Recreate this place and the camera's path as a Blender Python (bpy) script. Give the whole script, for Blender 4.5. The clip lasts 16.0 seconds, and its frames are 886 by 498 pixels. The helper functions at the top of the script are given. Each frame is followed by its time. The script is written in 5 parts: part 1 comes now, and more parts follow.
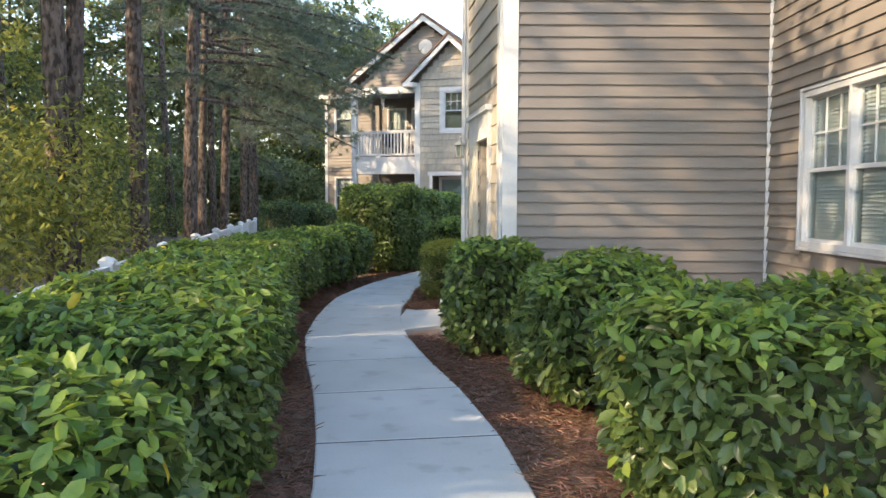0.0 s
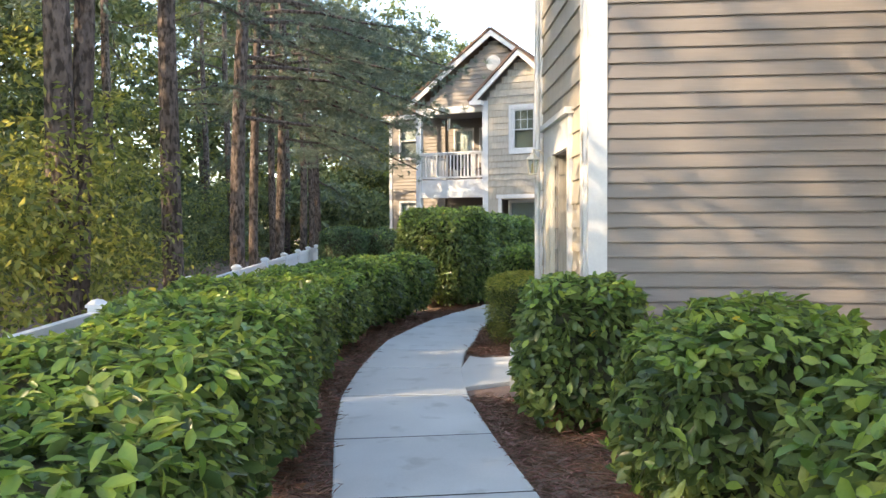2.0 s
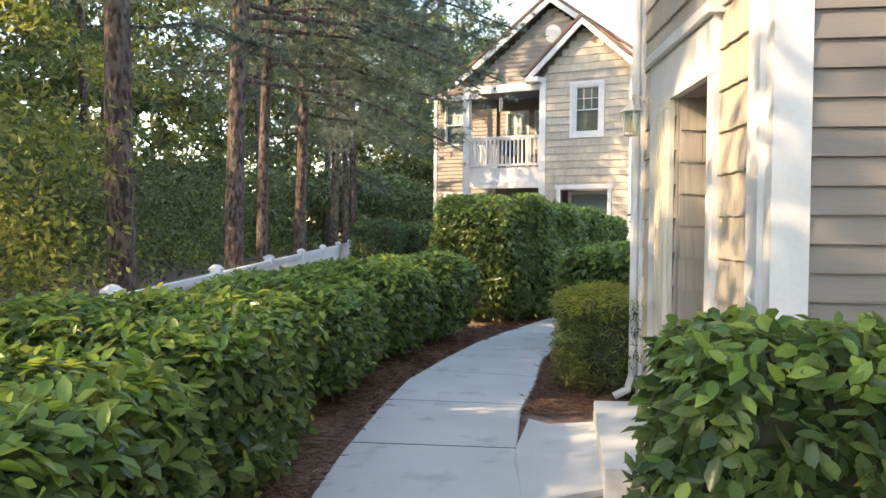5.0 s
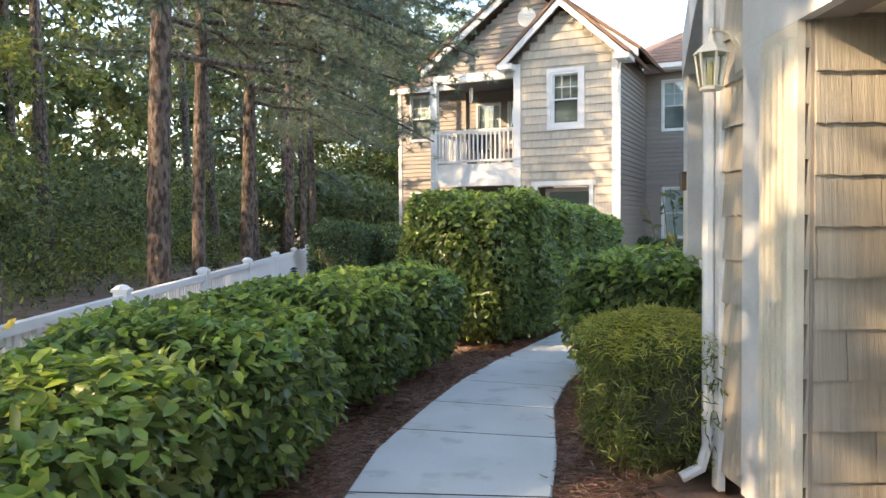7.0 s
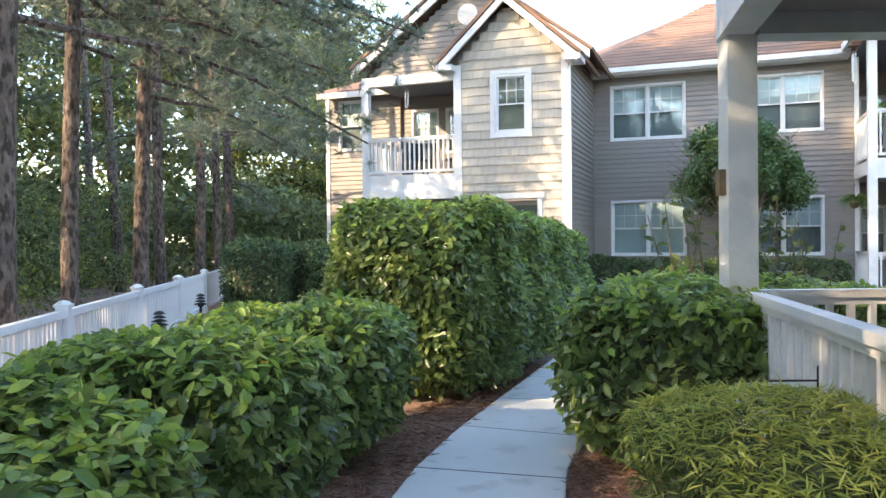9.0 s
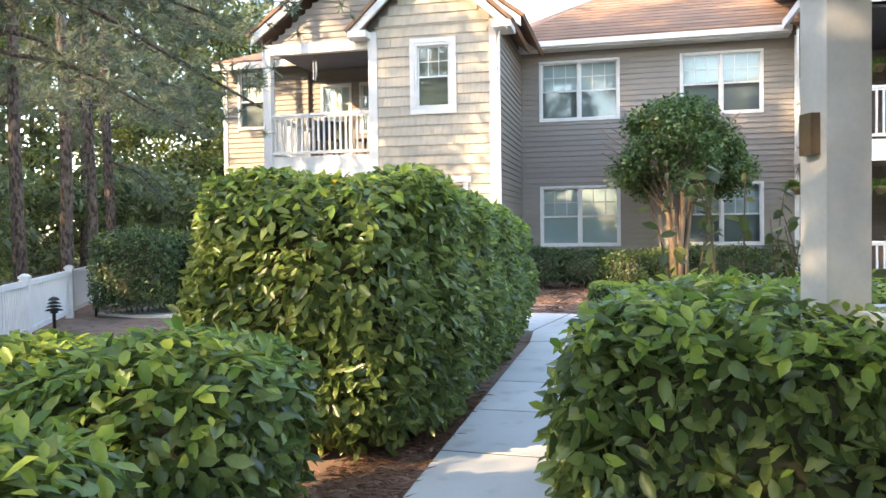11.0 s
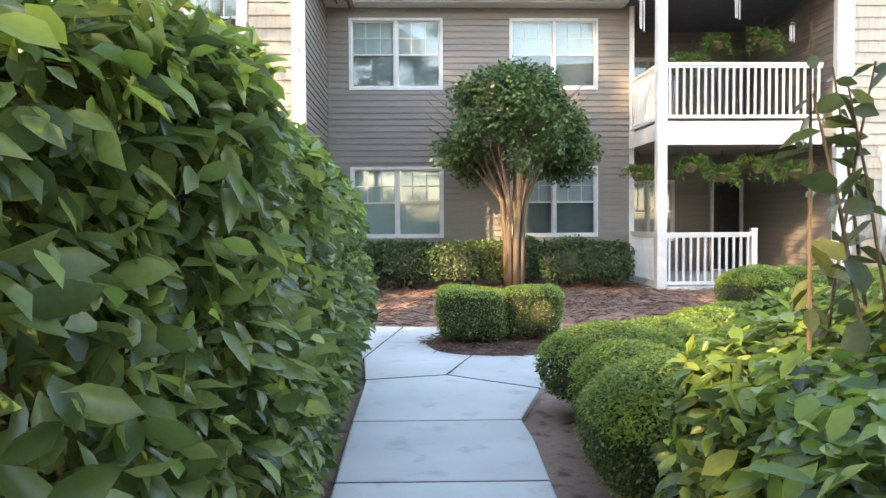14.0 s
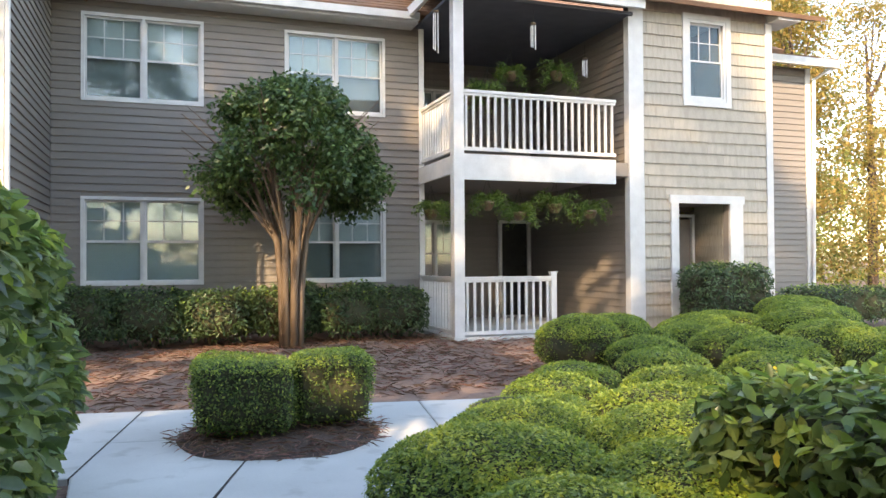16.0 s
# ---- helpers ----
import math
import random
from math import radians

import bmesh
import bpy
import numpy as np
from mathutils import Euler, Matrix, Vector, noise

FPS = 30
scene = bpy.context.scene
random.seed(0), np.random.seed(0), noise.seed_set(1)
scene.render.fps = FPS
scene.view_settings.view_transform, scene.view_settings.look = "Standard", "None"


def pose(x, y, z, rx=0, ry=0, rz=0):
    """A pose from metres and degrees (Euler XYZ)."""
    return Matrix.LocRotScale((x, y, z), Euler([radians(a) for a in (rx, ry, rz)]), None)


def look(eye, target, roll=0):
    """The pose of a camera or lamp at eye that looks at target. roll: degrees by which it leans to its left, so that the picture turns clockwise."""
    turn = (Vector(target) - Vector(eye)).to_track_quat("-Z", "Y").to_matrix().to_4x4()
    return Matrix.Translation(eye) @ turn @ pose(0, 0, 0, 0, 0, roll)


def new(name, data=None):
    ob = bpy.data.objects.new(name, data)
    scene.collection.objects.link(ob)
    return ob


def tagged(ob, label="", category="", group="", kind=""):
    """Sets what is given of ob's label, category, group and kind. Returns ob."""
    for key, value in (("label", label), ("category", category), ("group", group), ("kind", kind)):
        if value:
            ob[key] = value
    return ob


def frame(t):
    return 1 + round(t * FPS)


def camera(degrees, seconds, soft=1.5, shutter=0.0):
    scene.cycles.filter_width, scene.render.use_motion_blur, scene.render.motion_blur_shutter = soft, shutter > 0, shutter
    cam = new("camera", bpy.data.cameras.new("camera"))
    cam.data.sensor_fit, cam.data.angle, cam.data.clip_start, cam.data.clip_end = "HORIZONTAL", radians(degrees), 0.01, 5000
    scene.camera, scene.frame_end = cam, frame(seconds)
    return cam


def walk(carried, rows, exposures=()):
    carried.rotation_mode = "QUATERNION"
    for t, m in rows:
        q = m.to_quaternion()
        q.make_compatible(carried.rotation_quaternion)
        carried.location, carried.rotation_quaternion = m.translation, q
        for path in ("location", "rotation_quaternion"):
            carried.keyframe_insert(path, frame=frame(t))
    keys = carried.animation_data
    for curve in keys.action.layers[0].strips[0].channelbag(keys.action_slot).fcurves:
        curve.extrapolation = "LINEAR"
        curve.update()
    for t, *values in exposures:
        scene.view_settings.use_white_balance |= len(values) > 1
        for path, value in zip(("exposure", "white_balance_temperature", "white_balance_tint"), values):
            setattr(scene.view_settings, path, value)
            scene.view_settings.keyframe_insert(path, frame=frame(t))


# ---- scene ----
cam = camera(59.7, 16.0)
METRES, EYE, TILT, LEAN, TURN = 16.0, 1.378, 0.0, 0.0, 0.0
ROWS = [
    (0.0, 0.0, 0.0, 0.0, 0.01, -3.39, -0.23),
    (0.5, -0.002, 0.0216, 0.0017, 1.1, -2.3, 0.17),
    (1.0, 0.0005, 0.0456, 0.0002, 2.09, -1.43, 0.58),
    (1.5, 0.0026, 0.0717, 0.0007, 3.67, -1.48, 0.67),
    (2.0, 0.0001, 0.1023, 0.0011, 5.19, -1.57, 0.25),
    (2.5, 0.0004, 0.1331, 0.0004, 6.6, -1.53, -0.0),
    (3.0, -0.003, 0.1644, -0.0011, 7.91, -1.55, -0.23),
    (5.5, -0.0201, 0.3193, -0.0021, 8.95, -2.08, -0.39),
    (6.0, -0.0265, 0.3472, -0.001, 7.81, -2.3, -0.09),
    (6.5, -0.0318, 0.3781, -0.0007, 6.95, -2.28, 0.07),
    (7.0, -0.0399, 0.4092, -0.0013, 6.24, -1.78, 0.42),
    (7.5, -0.0452, 0.4402, -0.0016, 5.38, -1.1, 0.6),
    (8.0, -0.0514, 0.4709, -0.0013, 4.32, -0.54, 0.63),
    (8.5, -0.0569, 0.5026, -0.0009, 2.82, -0.43, 0.7),
    (9.0, -0.0594, 0.5351, -0.0001, 1.02, -0.6, 0.62),
    (11.5, -0.0639, 0.692, -0.0008, -8.3, -1.6, 0.45),
    (12.0, -0.0653, 0.7252, -0.0026, -12.4, -2.19, -0.19),
    (12.5, -0.0624, 0.7577, -0.0046, -16.3, -3.94, -0.36),
    (13.0, -0.0609, 0.7893, -0.0048, -17.29, -4.05, 0.66),
    (13.5, -0.0546, 0.8224, -0.0059, -18.79, -3.51, 0.87),
    (14.0, -0.0445, 0.8544, -0.0045, -20.8, -2.2, 0.41),
    (14.5, -0.0351, 0.886, -0.0043, -24.46, -1.38, 0.14),
    (15.0, -0.0216, 0.917, -0.0044, -29.15, -0.86, -0.54),
    (15.5, -0.0099, 0.9513, -0.0056, -34.3, -0.27, -0.37),
    (16.0, 0.0042, 0.9819, -0.0065, -38.07, 0.99, 0.35),
]
walk(cam, [(t, pose(0, 0, EYE, TILT, LEAN, TURN) @ pose(METRES * x, METRES * y, METRES * z, 90 + pitch, roll, yaw)) for t, x, y, z, yaw, pitch, roll in ROWS], exposures=[(0.0, 2.3, 7100, 11), (3.0, 2.65, 7400, 12), (6.0, 2.6, 7700, 13), (9.0, 2.9, 6900, 11), (11.5, 3.1, 7900, 13), (14.0, 3.15, 8100, 13), (16.0, 2.55, 7900, 13)])

# ---- light ----
SUN_AZ, SUN_EL = 61.0, 27.0          # heading of the light (from +y towards +x) and its height, degrees
world = bpy.data.worlds.new("sky")
scene.world = world
world.use_nodes = True
_n = world.node_tree.nodes
_sky = _n.new("ShaderNodeTexSky")
_sky.sky_type, _sky.sun_disc = "NISHITA", False
_sky.sun_elevation, _sky.sun_rotation = radians(SUN_EL), radians(SUN_AZ + 180)
_sky.dust_density = 0.7
_n["Background"].inputs["Strength"].default_value = 0.15
world.node_tree.links.new(_sky.outputs[0], _n["Background"].inputs["Color"])
sun = new("sun", bpy.data.lights.new("sun", "SUN"))
sun.data.energy, sun.data.angle, sun.data.color = 1.75, radians(0.55), (1.0, 0.79, 0.54)
_h = Vector((math.sin(radians(SUN_AZ)), math.cos(radians(SUN_AZ)), 0)) * math.cos(radians(SUN_EL))
sun.matrix_world = look((0, 0, 0), _h - Vector((0, 0, math.sin(radians(SUN_EL)))))


# ---- materials ----
def mat(name, c1, c2, scale=6.0, rough=0.7, detail=5.0, bump=0.2, bscale=60.0, bdist=0.01, stretch=(1, 1, 1), metal=0.0,
        island=0.0, obrand=0.0, spots=None, leafy=0.0, spec=0.5, coords="Object"):
    """Two tones mixed by noise at two scales, with relief; island/obrand vary the value piece by piece."""
    m = bpy.data.materials.new(name)
    m.use_nodes = True
    t = m.node_tree
    n, l = t.nodes, t.links
    b = n["Principled BSDF"]
    tc, mp = n.new("ShaderNodeTexCoord"), n.new("ShaderNodeMapping")
    mp.inputs["Scale"].default_value = stretch
    l.new(tc.outputs[coords], mp.inputs["Vector"])
    n1, n2 = n.new("ShaderNodeTexNoise"), n.new("ShaderNodeTexNoise")
    n1.inputs["Scale"].default_value, n1.inputs["Detail"].default_value = scale, detail
    n2.inputs["Scale"].default_value, n2.inputs["Detail"].default_value = bscale, 4.0
    for q in (n1, n2):
        l.new(mp.outputs[0], q.inputs["Vector"])
    add = n.new("ShaderNodeMath")
    add.operation = "MULTIPLY_ADD"
    l.new(n2.outputs["Fac"], add.inputs[0])
    add.inputs[1].default_value = 0.45
    l.new(n1.outputs["Fac"], add.inputs[2])
    ramp = n.new("ShaderNodeMapRange")
    ramp.inputs["From Min"].default_value, ramp.inputs["From Max"].default_value = 0.5, 0.95
    l.new(add.outputs[0], ramp.inputs["Value"])
    mix = n.new("ShaderNodeMix")
    mix.data_type = "RGBA"
    mix.inputs["A"].default_value, mix.inputs["B"].default_value = (*c1, 1), (*c2, 1)
    l.new(ramp.outputs[0], mix.inputs["Factor"])
    out = mix.outputs["Result"]
    if spots:
        n3 = n.new("ShaderNodeTexNoise")
        n3.inputs["Scale"].default_value, n3.inputs["Detail"].default_value = spots[1], 6.0
        l.new(mp.outputs[0], n3.inputs["Vector"])
        r3 = n.new("ShaderNodeMapRange")
        r3.inputs["From Min"].default_value, r3.inputs["From Max"].default_value = spots[2], spots[2] + 0.12
        r3.inputs["To Max"].default_value = spots[3]
        l.new(n3.outputs["Fac"], r3.inputs["Value"])
        x3 = n.new("ShaderNodeMix")
        x3.data_type = "RGBA"
        l.new(out, x3.inputs["A"])
        x3.inputs["B"].default_value = (*spots[0], 1)
        l.new(r3.outputs[0], x3.inputs["Factor"])
        out = x3.outputs["Result"]
    if island or obrand:
        hsv, mr = n.new("ShaderNodeHueSaturation"), n.new("ShaderNodeMapRange")
        amp = island or obrand
        mr.inputs["To Min"].default_value, mr.inputs["To Max"].default_value = 1 - amp, 1 + amp
        if island:
            g = n.new("ShaderNodeNewGeometry")
            l.new(g.outputs["Random Per Island"], mr.inputs["Value"])
            hr = n.new("ShaderNodeMapRange")
            hr.inputs["To Min"].default_value, hr.inputs["To Max"].default_value = 0.5 + 0.025, 0.5 - 0.03
            l.new(g.outputs["Random Per Island"], hr.inputs["Value"])
            l.new(hr.outputs[0], hsv.inputs["Hue"])
        else:
            g = n.new("ShaderNodeObjectInfo")
            l.new(g.outputs["Random"], mr.inputs["Value"])
        l.new(mr.outputs[0], hsv.inputs["Value"])
        l.new(out, hsv.inputs["Color"])
        out = hsv.outputs["Color"]
    l.new(out, b.inputs["Base Color"])
    b.inputs["Roughness"].default_value, b.inputs["Metallic"].default_value = rough, metal
    b.inputs["Specular IOR Level"].default_value = spec
    if bump:
        bp = n.new("ShaderNodeBump")
        bp.inputs["Strength"].default_value, bp.inputs["Distance"].default_value = bump, bdist
        l.new(add.outputs[0], bp.inputs["Height"])
        l.new(bp.outputs[0], b.inputs["Normal"])
    if leafy:
        tr, ms = n.new("ShaderNodeBsdfTranslucent"), n.new("ShaderNodeMixShader")
        br = n.new("ShaderNodeHueSaturation")
        br.inputs["Value"].default_value, br.inputs["Hue"].default_value = 1.9, 0.48
        l.new(out, br.inputs["Color"])
        l.new(br.outputs[0], tr.inputs["Color"])
        ms.inputs[0].default_value = leafy
        l.new(b.outputs[0], ms.inputs[1])
        l.new(tr.outputs[0], ms.inputs[2])
        l.new(ms.outputs[0], n["Material Output"].inputs["Surface"])
    return m


def glass_mat():
    m = bpy.data.materials.new("window_glass")
    m.use_nodes = True
    n, l = m.node_tree.nodes, m.node_tree.links
    tr, gl, ms = n.new("ShaderNodeBsdfTransparent"), n.new("ShaderNodeBsdfGlossy"), n.new("ShaderNodeMixShader")
    lw, pw, fr = n.new("ShaderNodeLayerWeight"), n.new("ShaderNodeMath"), n.new("ShaderNodeMath")
    tr.inputs[0].default_value = (0.80, 0.86, 0.86, 1)
    gl.inputs["Roughness"].default_value = 0.02
    gl.inputs[0].default_value = (0.9, 0.95, 1.0, 1)
    lw.inputs["Blend"].default_value = 0.5
    pw.operation, fr.operation = "POWER", "MULTIPLY_ADD"
    pw.inputs[1].default_value = 4.0
    fr.inputs[1].default_value, fr.inputs[2].default_value = 0.7, 0.05
    l.new(lw.outputs["Facing"], pw.inputs[0])
    l.new(pw.outputs[0], fr.inputs[0])
    l.new(fr.outputs[0], ms.inputs[0])
    l.new(tr.outputs[0], ms.inputs[1])
    l.new(gl.outputs[0], ms.inputs[2])
    l.new(ms.outputs[0], n["Material Output"].inputs["Surface"])
    return m


M_SIDING = mat("taupe_siding", (0.195, 0.172, 0.152), (0.25, 0.222, 0.198), 2.5, 0.55, bump=0.08, bscale=40, stretch=(0.4, 1, 3), obrand=0.05)
M_BACK = mat("wall_backing", (0.25, 0.22, 0.2), (0.28, 0.25, 0.22), 3, 0.8)
M_SHAKE = mat("cream_shake", (0.36, 0.32, 0.26), (0.48, 0.435, 0.36), 3.0, 0.6, bump=0.5, bscale=30, stretch=(6, 6, 0.35), obrand=0.06)
M_WHITE = mat("white_trim", (0.60, 0.60, 0.59), (0.71, 0.71, 0.70), 5, 0.45, bump=0.05, bscale=50)
M_FENCE = mat("white_vinyl", (0.76, 0.77, 0.79), (0.83, 0.84, 0.85), 4, 0.4, bump=0.03, spots=((0.45, 0.47, 0.38), 3.0, 0.62, 0.35))
M_GLASS = glass_mat()
# grey that paints the dimness of unseen rooms
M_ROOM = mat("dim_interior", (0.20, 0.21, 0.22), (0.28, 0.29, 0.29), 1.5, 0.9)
M_BLIND = mat("white_blind", (0.62, 0.64, 0.64), (0.72, 0.73, 0.73), 8, 0.6)
M_SHADE = mat("roller_shade", (0.22, 0.23, 0.23), (0.27, 0.28, 0.28), 8, 0.8)
M_TANSHADE = mat("tan_shade", (0.30, 0.26, 0.19), (0.36, 0.31, 0.23), 8, 0.8)
M_ROOF = mat("brown_shingles", (0.15, 0.088, 0.06), (0.26, 0.155, 0.105), 1.2, 0.95, bump=0.5, bscale=25, stretch=(1, 1, 4), obrand=0.12)
M_CONC = mat("concrete", (0.50, 0.51, 0.49), (0.62, 0.625, 0.60), 1.3, 0.85, detail=8, bump=0.15, bscale=120,
             obrand=0.05, spots=((0.33, 0.33, 0.30), 4.0, 0.58, 0.5), coords="Object")
M_STRAW = mat("pine_straw_ground", (0.18, 0.115, 0.088), (0.32, 0.22, 0.17), 1.1, 0.95, detail=9, bump=1.0, bscale=45,
              spots=((0.07, 0.035, 0.025), 7.0, 0.55, 0.8))
M_NEEDLE = mat("fallen_needles", (0.24, 0.135, 0.09), (0.42, 0.26, 0.18), 8, 0.8, bump=0, island=0.45)
M_LEAF = mat("glossy_leaf", (0.082, 0.134, 0.042), (0.138, 0.204, 0.064), 9, 0.30, bump=0.1, bscale=90, island=0.55, leafy=0.40)
M_LEAFNEW = mat("new_growth_leaf", (0.13, 0.23, 0.045), (0.21, 0.31, 0.06), 9, 0.36, bump=0.1, bscale=90, island=0.4, leafy=0.4)
M_LEAFDK = mat("dark_leaf", (0.046, 0.090, 0.036), (0.076, 0.135, 0.052), 9, 0.36, bump=0.1, island=0.5, leafy=0.22)
M_BOX = mat("boxwood_leaf", (0.065, 0.125, 0.03), (0.115, 0.19, 0.045), 6, 0.42, bump=0, island=0.5, leafy=0.3)
M_PODO = mat("podocarpus_leaf", (0.085, 0.12, 0.028), (0.14, 0.18, 0.042), 6, 0.42, bump=0, island=0.5, leafy=0.3)
M_YELLOW = mat("yellowed_leaf", (0.5, 0.4, 0.04), (0.6, 0.5, 0.06), 6, 0.45, bump=0, leafy=0.4)
# dark colour holds the inner shade of the shrubs along with their twigs
M_CORE = mat("twig_shade_core", (0.03, 0.04, 0.018), (0.075, 0.07, 0.04), 9, 0.95, bump=0.8, bscale=30)
M_TWIG = mat("brown_twig", (0.12, 0.085, 0.06), (0.20, 0.15, 0.11), 20, 0.9)
M_BARK = mat("pine_bark", (0.085, 0.064, 0.056), (0.21, 0.16, 0.135), 13, 0.95, bump=1.0, bscale=22, bdist=0.06, stretch=(1, 1, 0.42),
             spots=((0.04, 0.028, 0.022), 20.0, 0.47, 0.95))
M_CRAPE = mat("smooth_tan_bark", (0.10, 0.072, 0.052), (0.19, 0.14, 0.10), 7, 0.7, bump=0.3, stretch=(1, 1, 0.2))
M_PINE = mat("pine_needles", (0.09, 0.125, 0.09), (0.145, 0.185, 0.125), 3, 0.5, bump=0, island=0.5, leafy=0.25)
# one woodland leaf twice: sun coloured into the first, shade into the second
M_WOOD1 = mat("woods_leaf_lit", (0.13, 0.165, 0.038), (0.21, 0.235, 0.055), 0.6, 0.5, bump=0, island=0.6, leafy=0.45)
M_WOOD2 = mat("woods_leaf_shaded", (0.082, 0.115, 0.046), (0.135, 0.168, 0.066), 0.5, 0.5, bump=0, island=0.6, leafy=0.35)
M_BLACK = mat("black_metal", (0.012, 0.014, 0.013), (0.03, 0.032, 0.03), 8, 0.45)
M_BRONZE = mat("bronze_metal", (0.16, 0.11, 0.07), (0.24, 0.17, 0.11), 8, 0.4, metal=0.6)
M_DOOR = mat("taupe_door", (0.17, 0.145, 0.12), (0.21, 0.18, 0.15), 4, 0.5)
M_MAT = mat("door_mat", (0.05, 0.045, 0.04), (0.10, 0.09, 0.08), 40, 0.95, bump=0.8)
M_RED = mat("red_brown_mulch", (0.22, 0.05, 0.045), (0.3, 0.08, 0.07), 10, 0.7)
# balcony shade put into the ceiling colour as dark blue-grey
M_DUSK = mat("shaded_ceiling", (0.09, 0.10, 0.13), (0.12, 0.13, 0.16), 3, 0.7)
M_FLAG = mat("pale_cloth", (0.62, 0.68, 0.62), (0.72, 0.76, 0.70), 6, 0.8)
M_PINK = mat("pink_print", (0.72, 0.18, 0.19), (0.80, 0.26, 0.25), 6, 0.8)
M_CREAM = mat("cream_paint", (0.62, 0.57, 0.46), (0.70, 0.65, 0.54), 6, 0.45)
M_MULCH = mat("dark_mulch", (0.055, 0.036, 0.03), (0.125, 0.082, 0.064), 6, 0.95, bump=1.0, bscale=50, bdist=0.03)
M_JOINT = mat("joint_dirt", (0.03, 0.028, 0.025), (0.06, 0.052, 0.045), 20, 0.95)


# ---- mesh helpers ----
class Geo:
    """Collects plain polygons for one mesh."""

    def __init__(self):
        self.v, self.f = [], []

    def box(self, x0, y0, z0, x1, y1, z1, m=None):
        k = len(self.v)
        c = [(x, y, z) for z in (z0, z1) for x, y in ((x0, y0), (x1, y0), (x1, y1), (x0, y1))]
        self.v += [tuple(m @ Vector(p)) for p in c] if m else c
        self.f += [tuple(k + i for i in q) for q in ((3, 2, 1, 0), (4, 5, 6, 7), (0, 1, 5, 4), (1, 2, 6, 5), (2, 3, 7, 6), (3, 0, 4, 7))]
        return self

    def prism(self, pts, z0, z1):
        """An upright prism on a plan outline, counter-clockwise."""
        k, n = len(self.v), len(pts)
        self.v += [(x, y, z0) for x, y in pts] + [(x, y, z1) for x, y in pts]
        self.f += [tuple(k + i for i in reversed(range(n))), tuple(k + n + i for i in range(n))]
        self.f += [(k + i, k + (i + 1) % n, k + n + (i + 1) % n, k + n + i) for i in range(n)]
        return self

    def slab(self, a, b, c, d, t):
        """A sheet of thickness t under the quad a b c d."""
        a, b, c, d = (Vector(q) for q in (a, b, c, d))
        nrm = (b - a).cross(d - a).normalized() * t
        k = len(self.v)
        self.v += [tuple(q) for q in (a, b, c, d)] + [tuple(q - nrm) for q in (a, b, c, d)]
        self.f += [tuple(k + i for i in q) for q in ((0, 1, 2, 3), (7, 6, 5, 4), (0, 4, 5, 1), (1, 5, 6, 2), (2, 6, 7, 3), (3, 7, 4, 0))]
        return self

    def tube(self, path, radii, sides=8, wob=0.0):
        k = len(self.v)
        P = [Vector(p) for p in path]
        for i, p in enumerate(P):
            d = (P[min(i + 1, len(P) - 1)] - P[max(i - 1, 0)]).normalized()
            e = d.cross(Vector((0.3, 1, 0.1))).normalized()
            g = d.cross(e)
            for s in range(sides):
                a = 2 * math.pi * s / sides
                r = radii[i] * (1 + wob * noise.noise(Vector((math.cos(a) * 2, math.sin(a) * 2, p.z * 2.5)) + p * 0.7))
                self.v.append(tuple(p + e * (math.cos(a) * r) + g * (math.sin(a) * r)))
        for i in range(len(P) - 1):
            for s in range(sides):
                q, w = k + i * sides, (s + 1) % sides
                self.f.append((q + s, q + w, q + sides + w, q + sides + s))
        self.f.append(tuple(k + s for s in reversed(range(sides))))
        self.f.append(tuple(k + (len(P) - 1) * sides + s for s in range(sides)))
        return self

    def lathe(self, prof, cx=0, cy=0, sides=16):
        k = len(self.v)
        for r, z in prof:
            self.v += [(cx + r * math.cos(2 * math.pi * s / sides), cy + r * math.sin(2 * math.pi * s / sides), z) for s in range(sides)]
        for i in range(len(prof) - 1):
            for s in range(sides):
                q, w = k + i * sides, (s + 1) % sides
                self.f.append((q + s, q + w, q + sides + w, q + sides + s))
        self.f.append(tuple(k + s for s in reversed(range(sides))))
        self.f.append(tuple(k + (len(prof) - 1) * sides + s for s in range(sides)))
        return self

    def mesh(self, name, material, smooth=False):
        me = bpy.data.meshes.new(name)
        me.from_pydata(self.v, [], self.f)
        me.materials.append(material)
        if smooth:
            me.shade_smooth()
        return me


def part(name, geo, material, parent, label="", m=None, smooth=False):
    """One mesh object under a thing or under a part; geo is a Geo or a mesh."""
    me = geo if isinstance(geo, bpy.types.Mesh) else geo.mesh(name, material, smooth)
    ob = new(name, me)
    ob.parent = parent
    if m is not None:
        ob.matrix_basis = m
    return tagged(ob, label)


def thing(name, label, category, m=None, group="", kind="", geo=None, material=None, smooth=False):
    """A top-level thing: an Empty at its base, or one mesh."""
    ob = new(name, geo.mesh(name, material, smooth) if geo else None)
    ob.matrix_basis = m or Matrix()
    return tagged(ob, label, category, group, kind)


def tri_mesh(name, verts, tris, material, smooth=False):
    """A mesh straight from numpy arrays of corners and triangles."""
    me = bpy.data.meshes.new(name)
    verts, tris = np.asarray(verts, np.float32), np.asarray(tris, np.int32)
    me.vertices.add(len(verts))
    me.vertices.foreach_set("co", verts.ravel())
    me.loops.add(tris.size)
    me.loops.foreach_set("vertex_index", tris.ravel())
    me.polygons.add(len(tris))
    me.polygons.foreach_set("loop_start", np.arange(0, tris.size, 3, dtype=np.int32))
    if smooth:
        me.polygons.foreach_set("use_smooth", np.ones(len(tris), bool))
    me.update(calc_edges=True)
    me.materials.append(material)
    return me


RNG = np.random.default_rng(7)


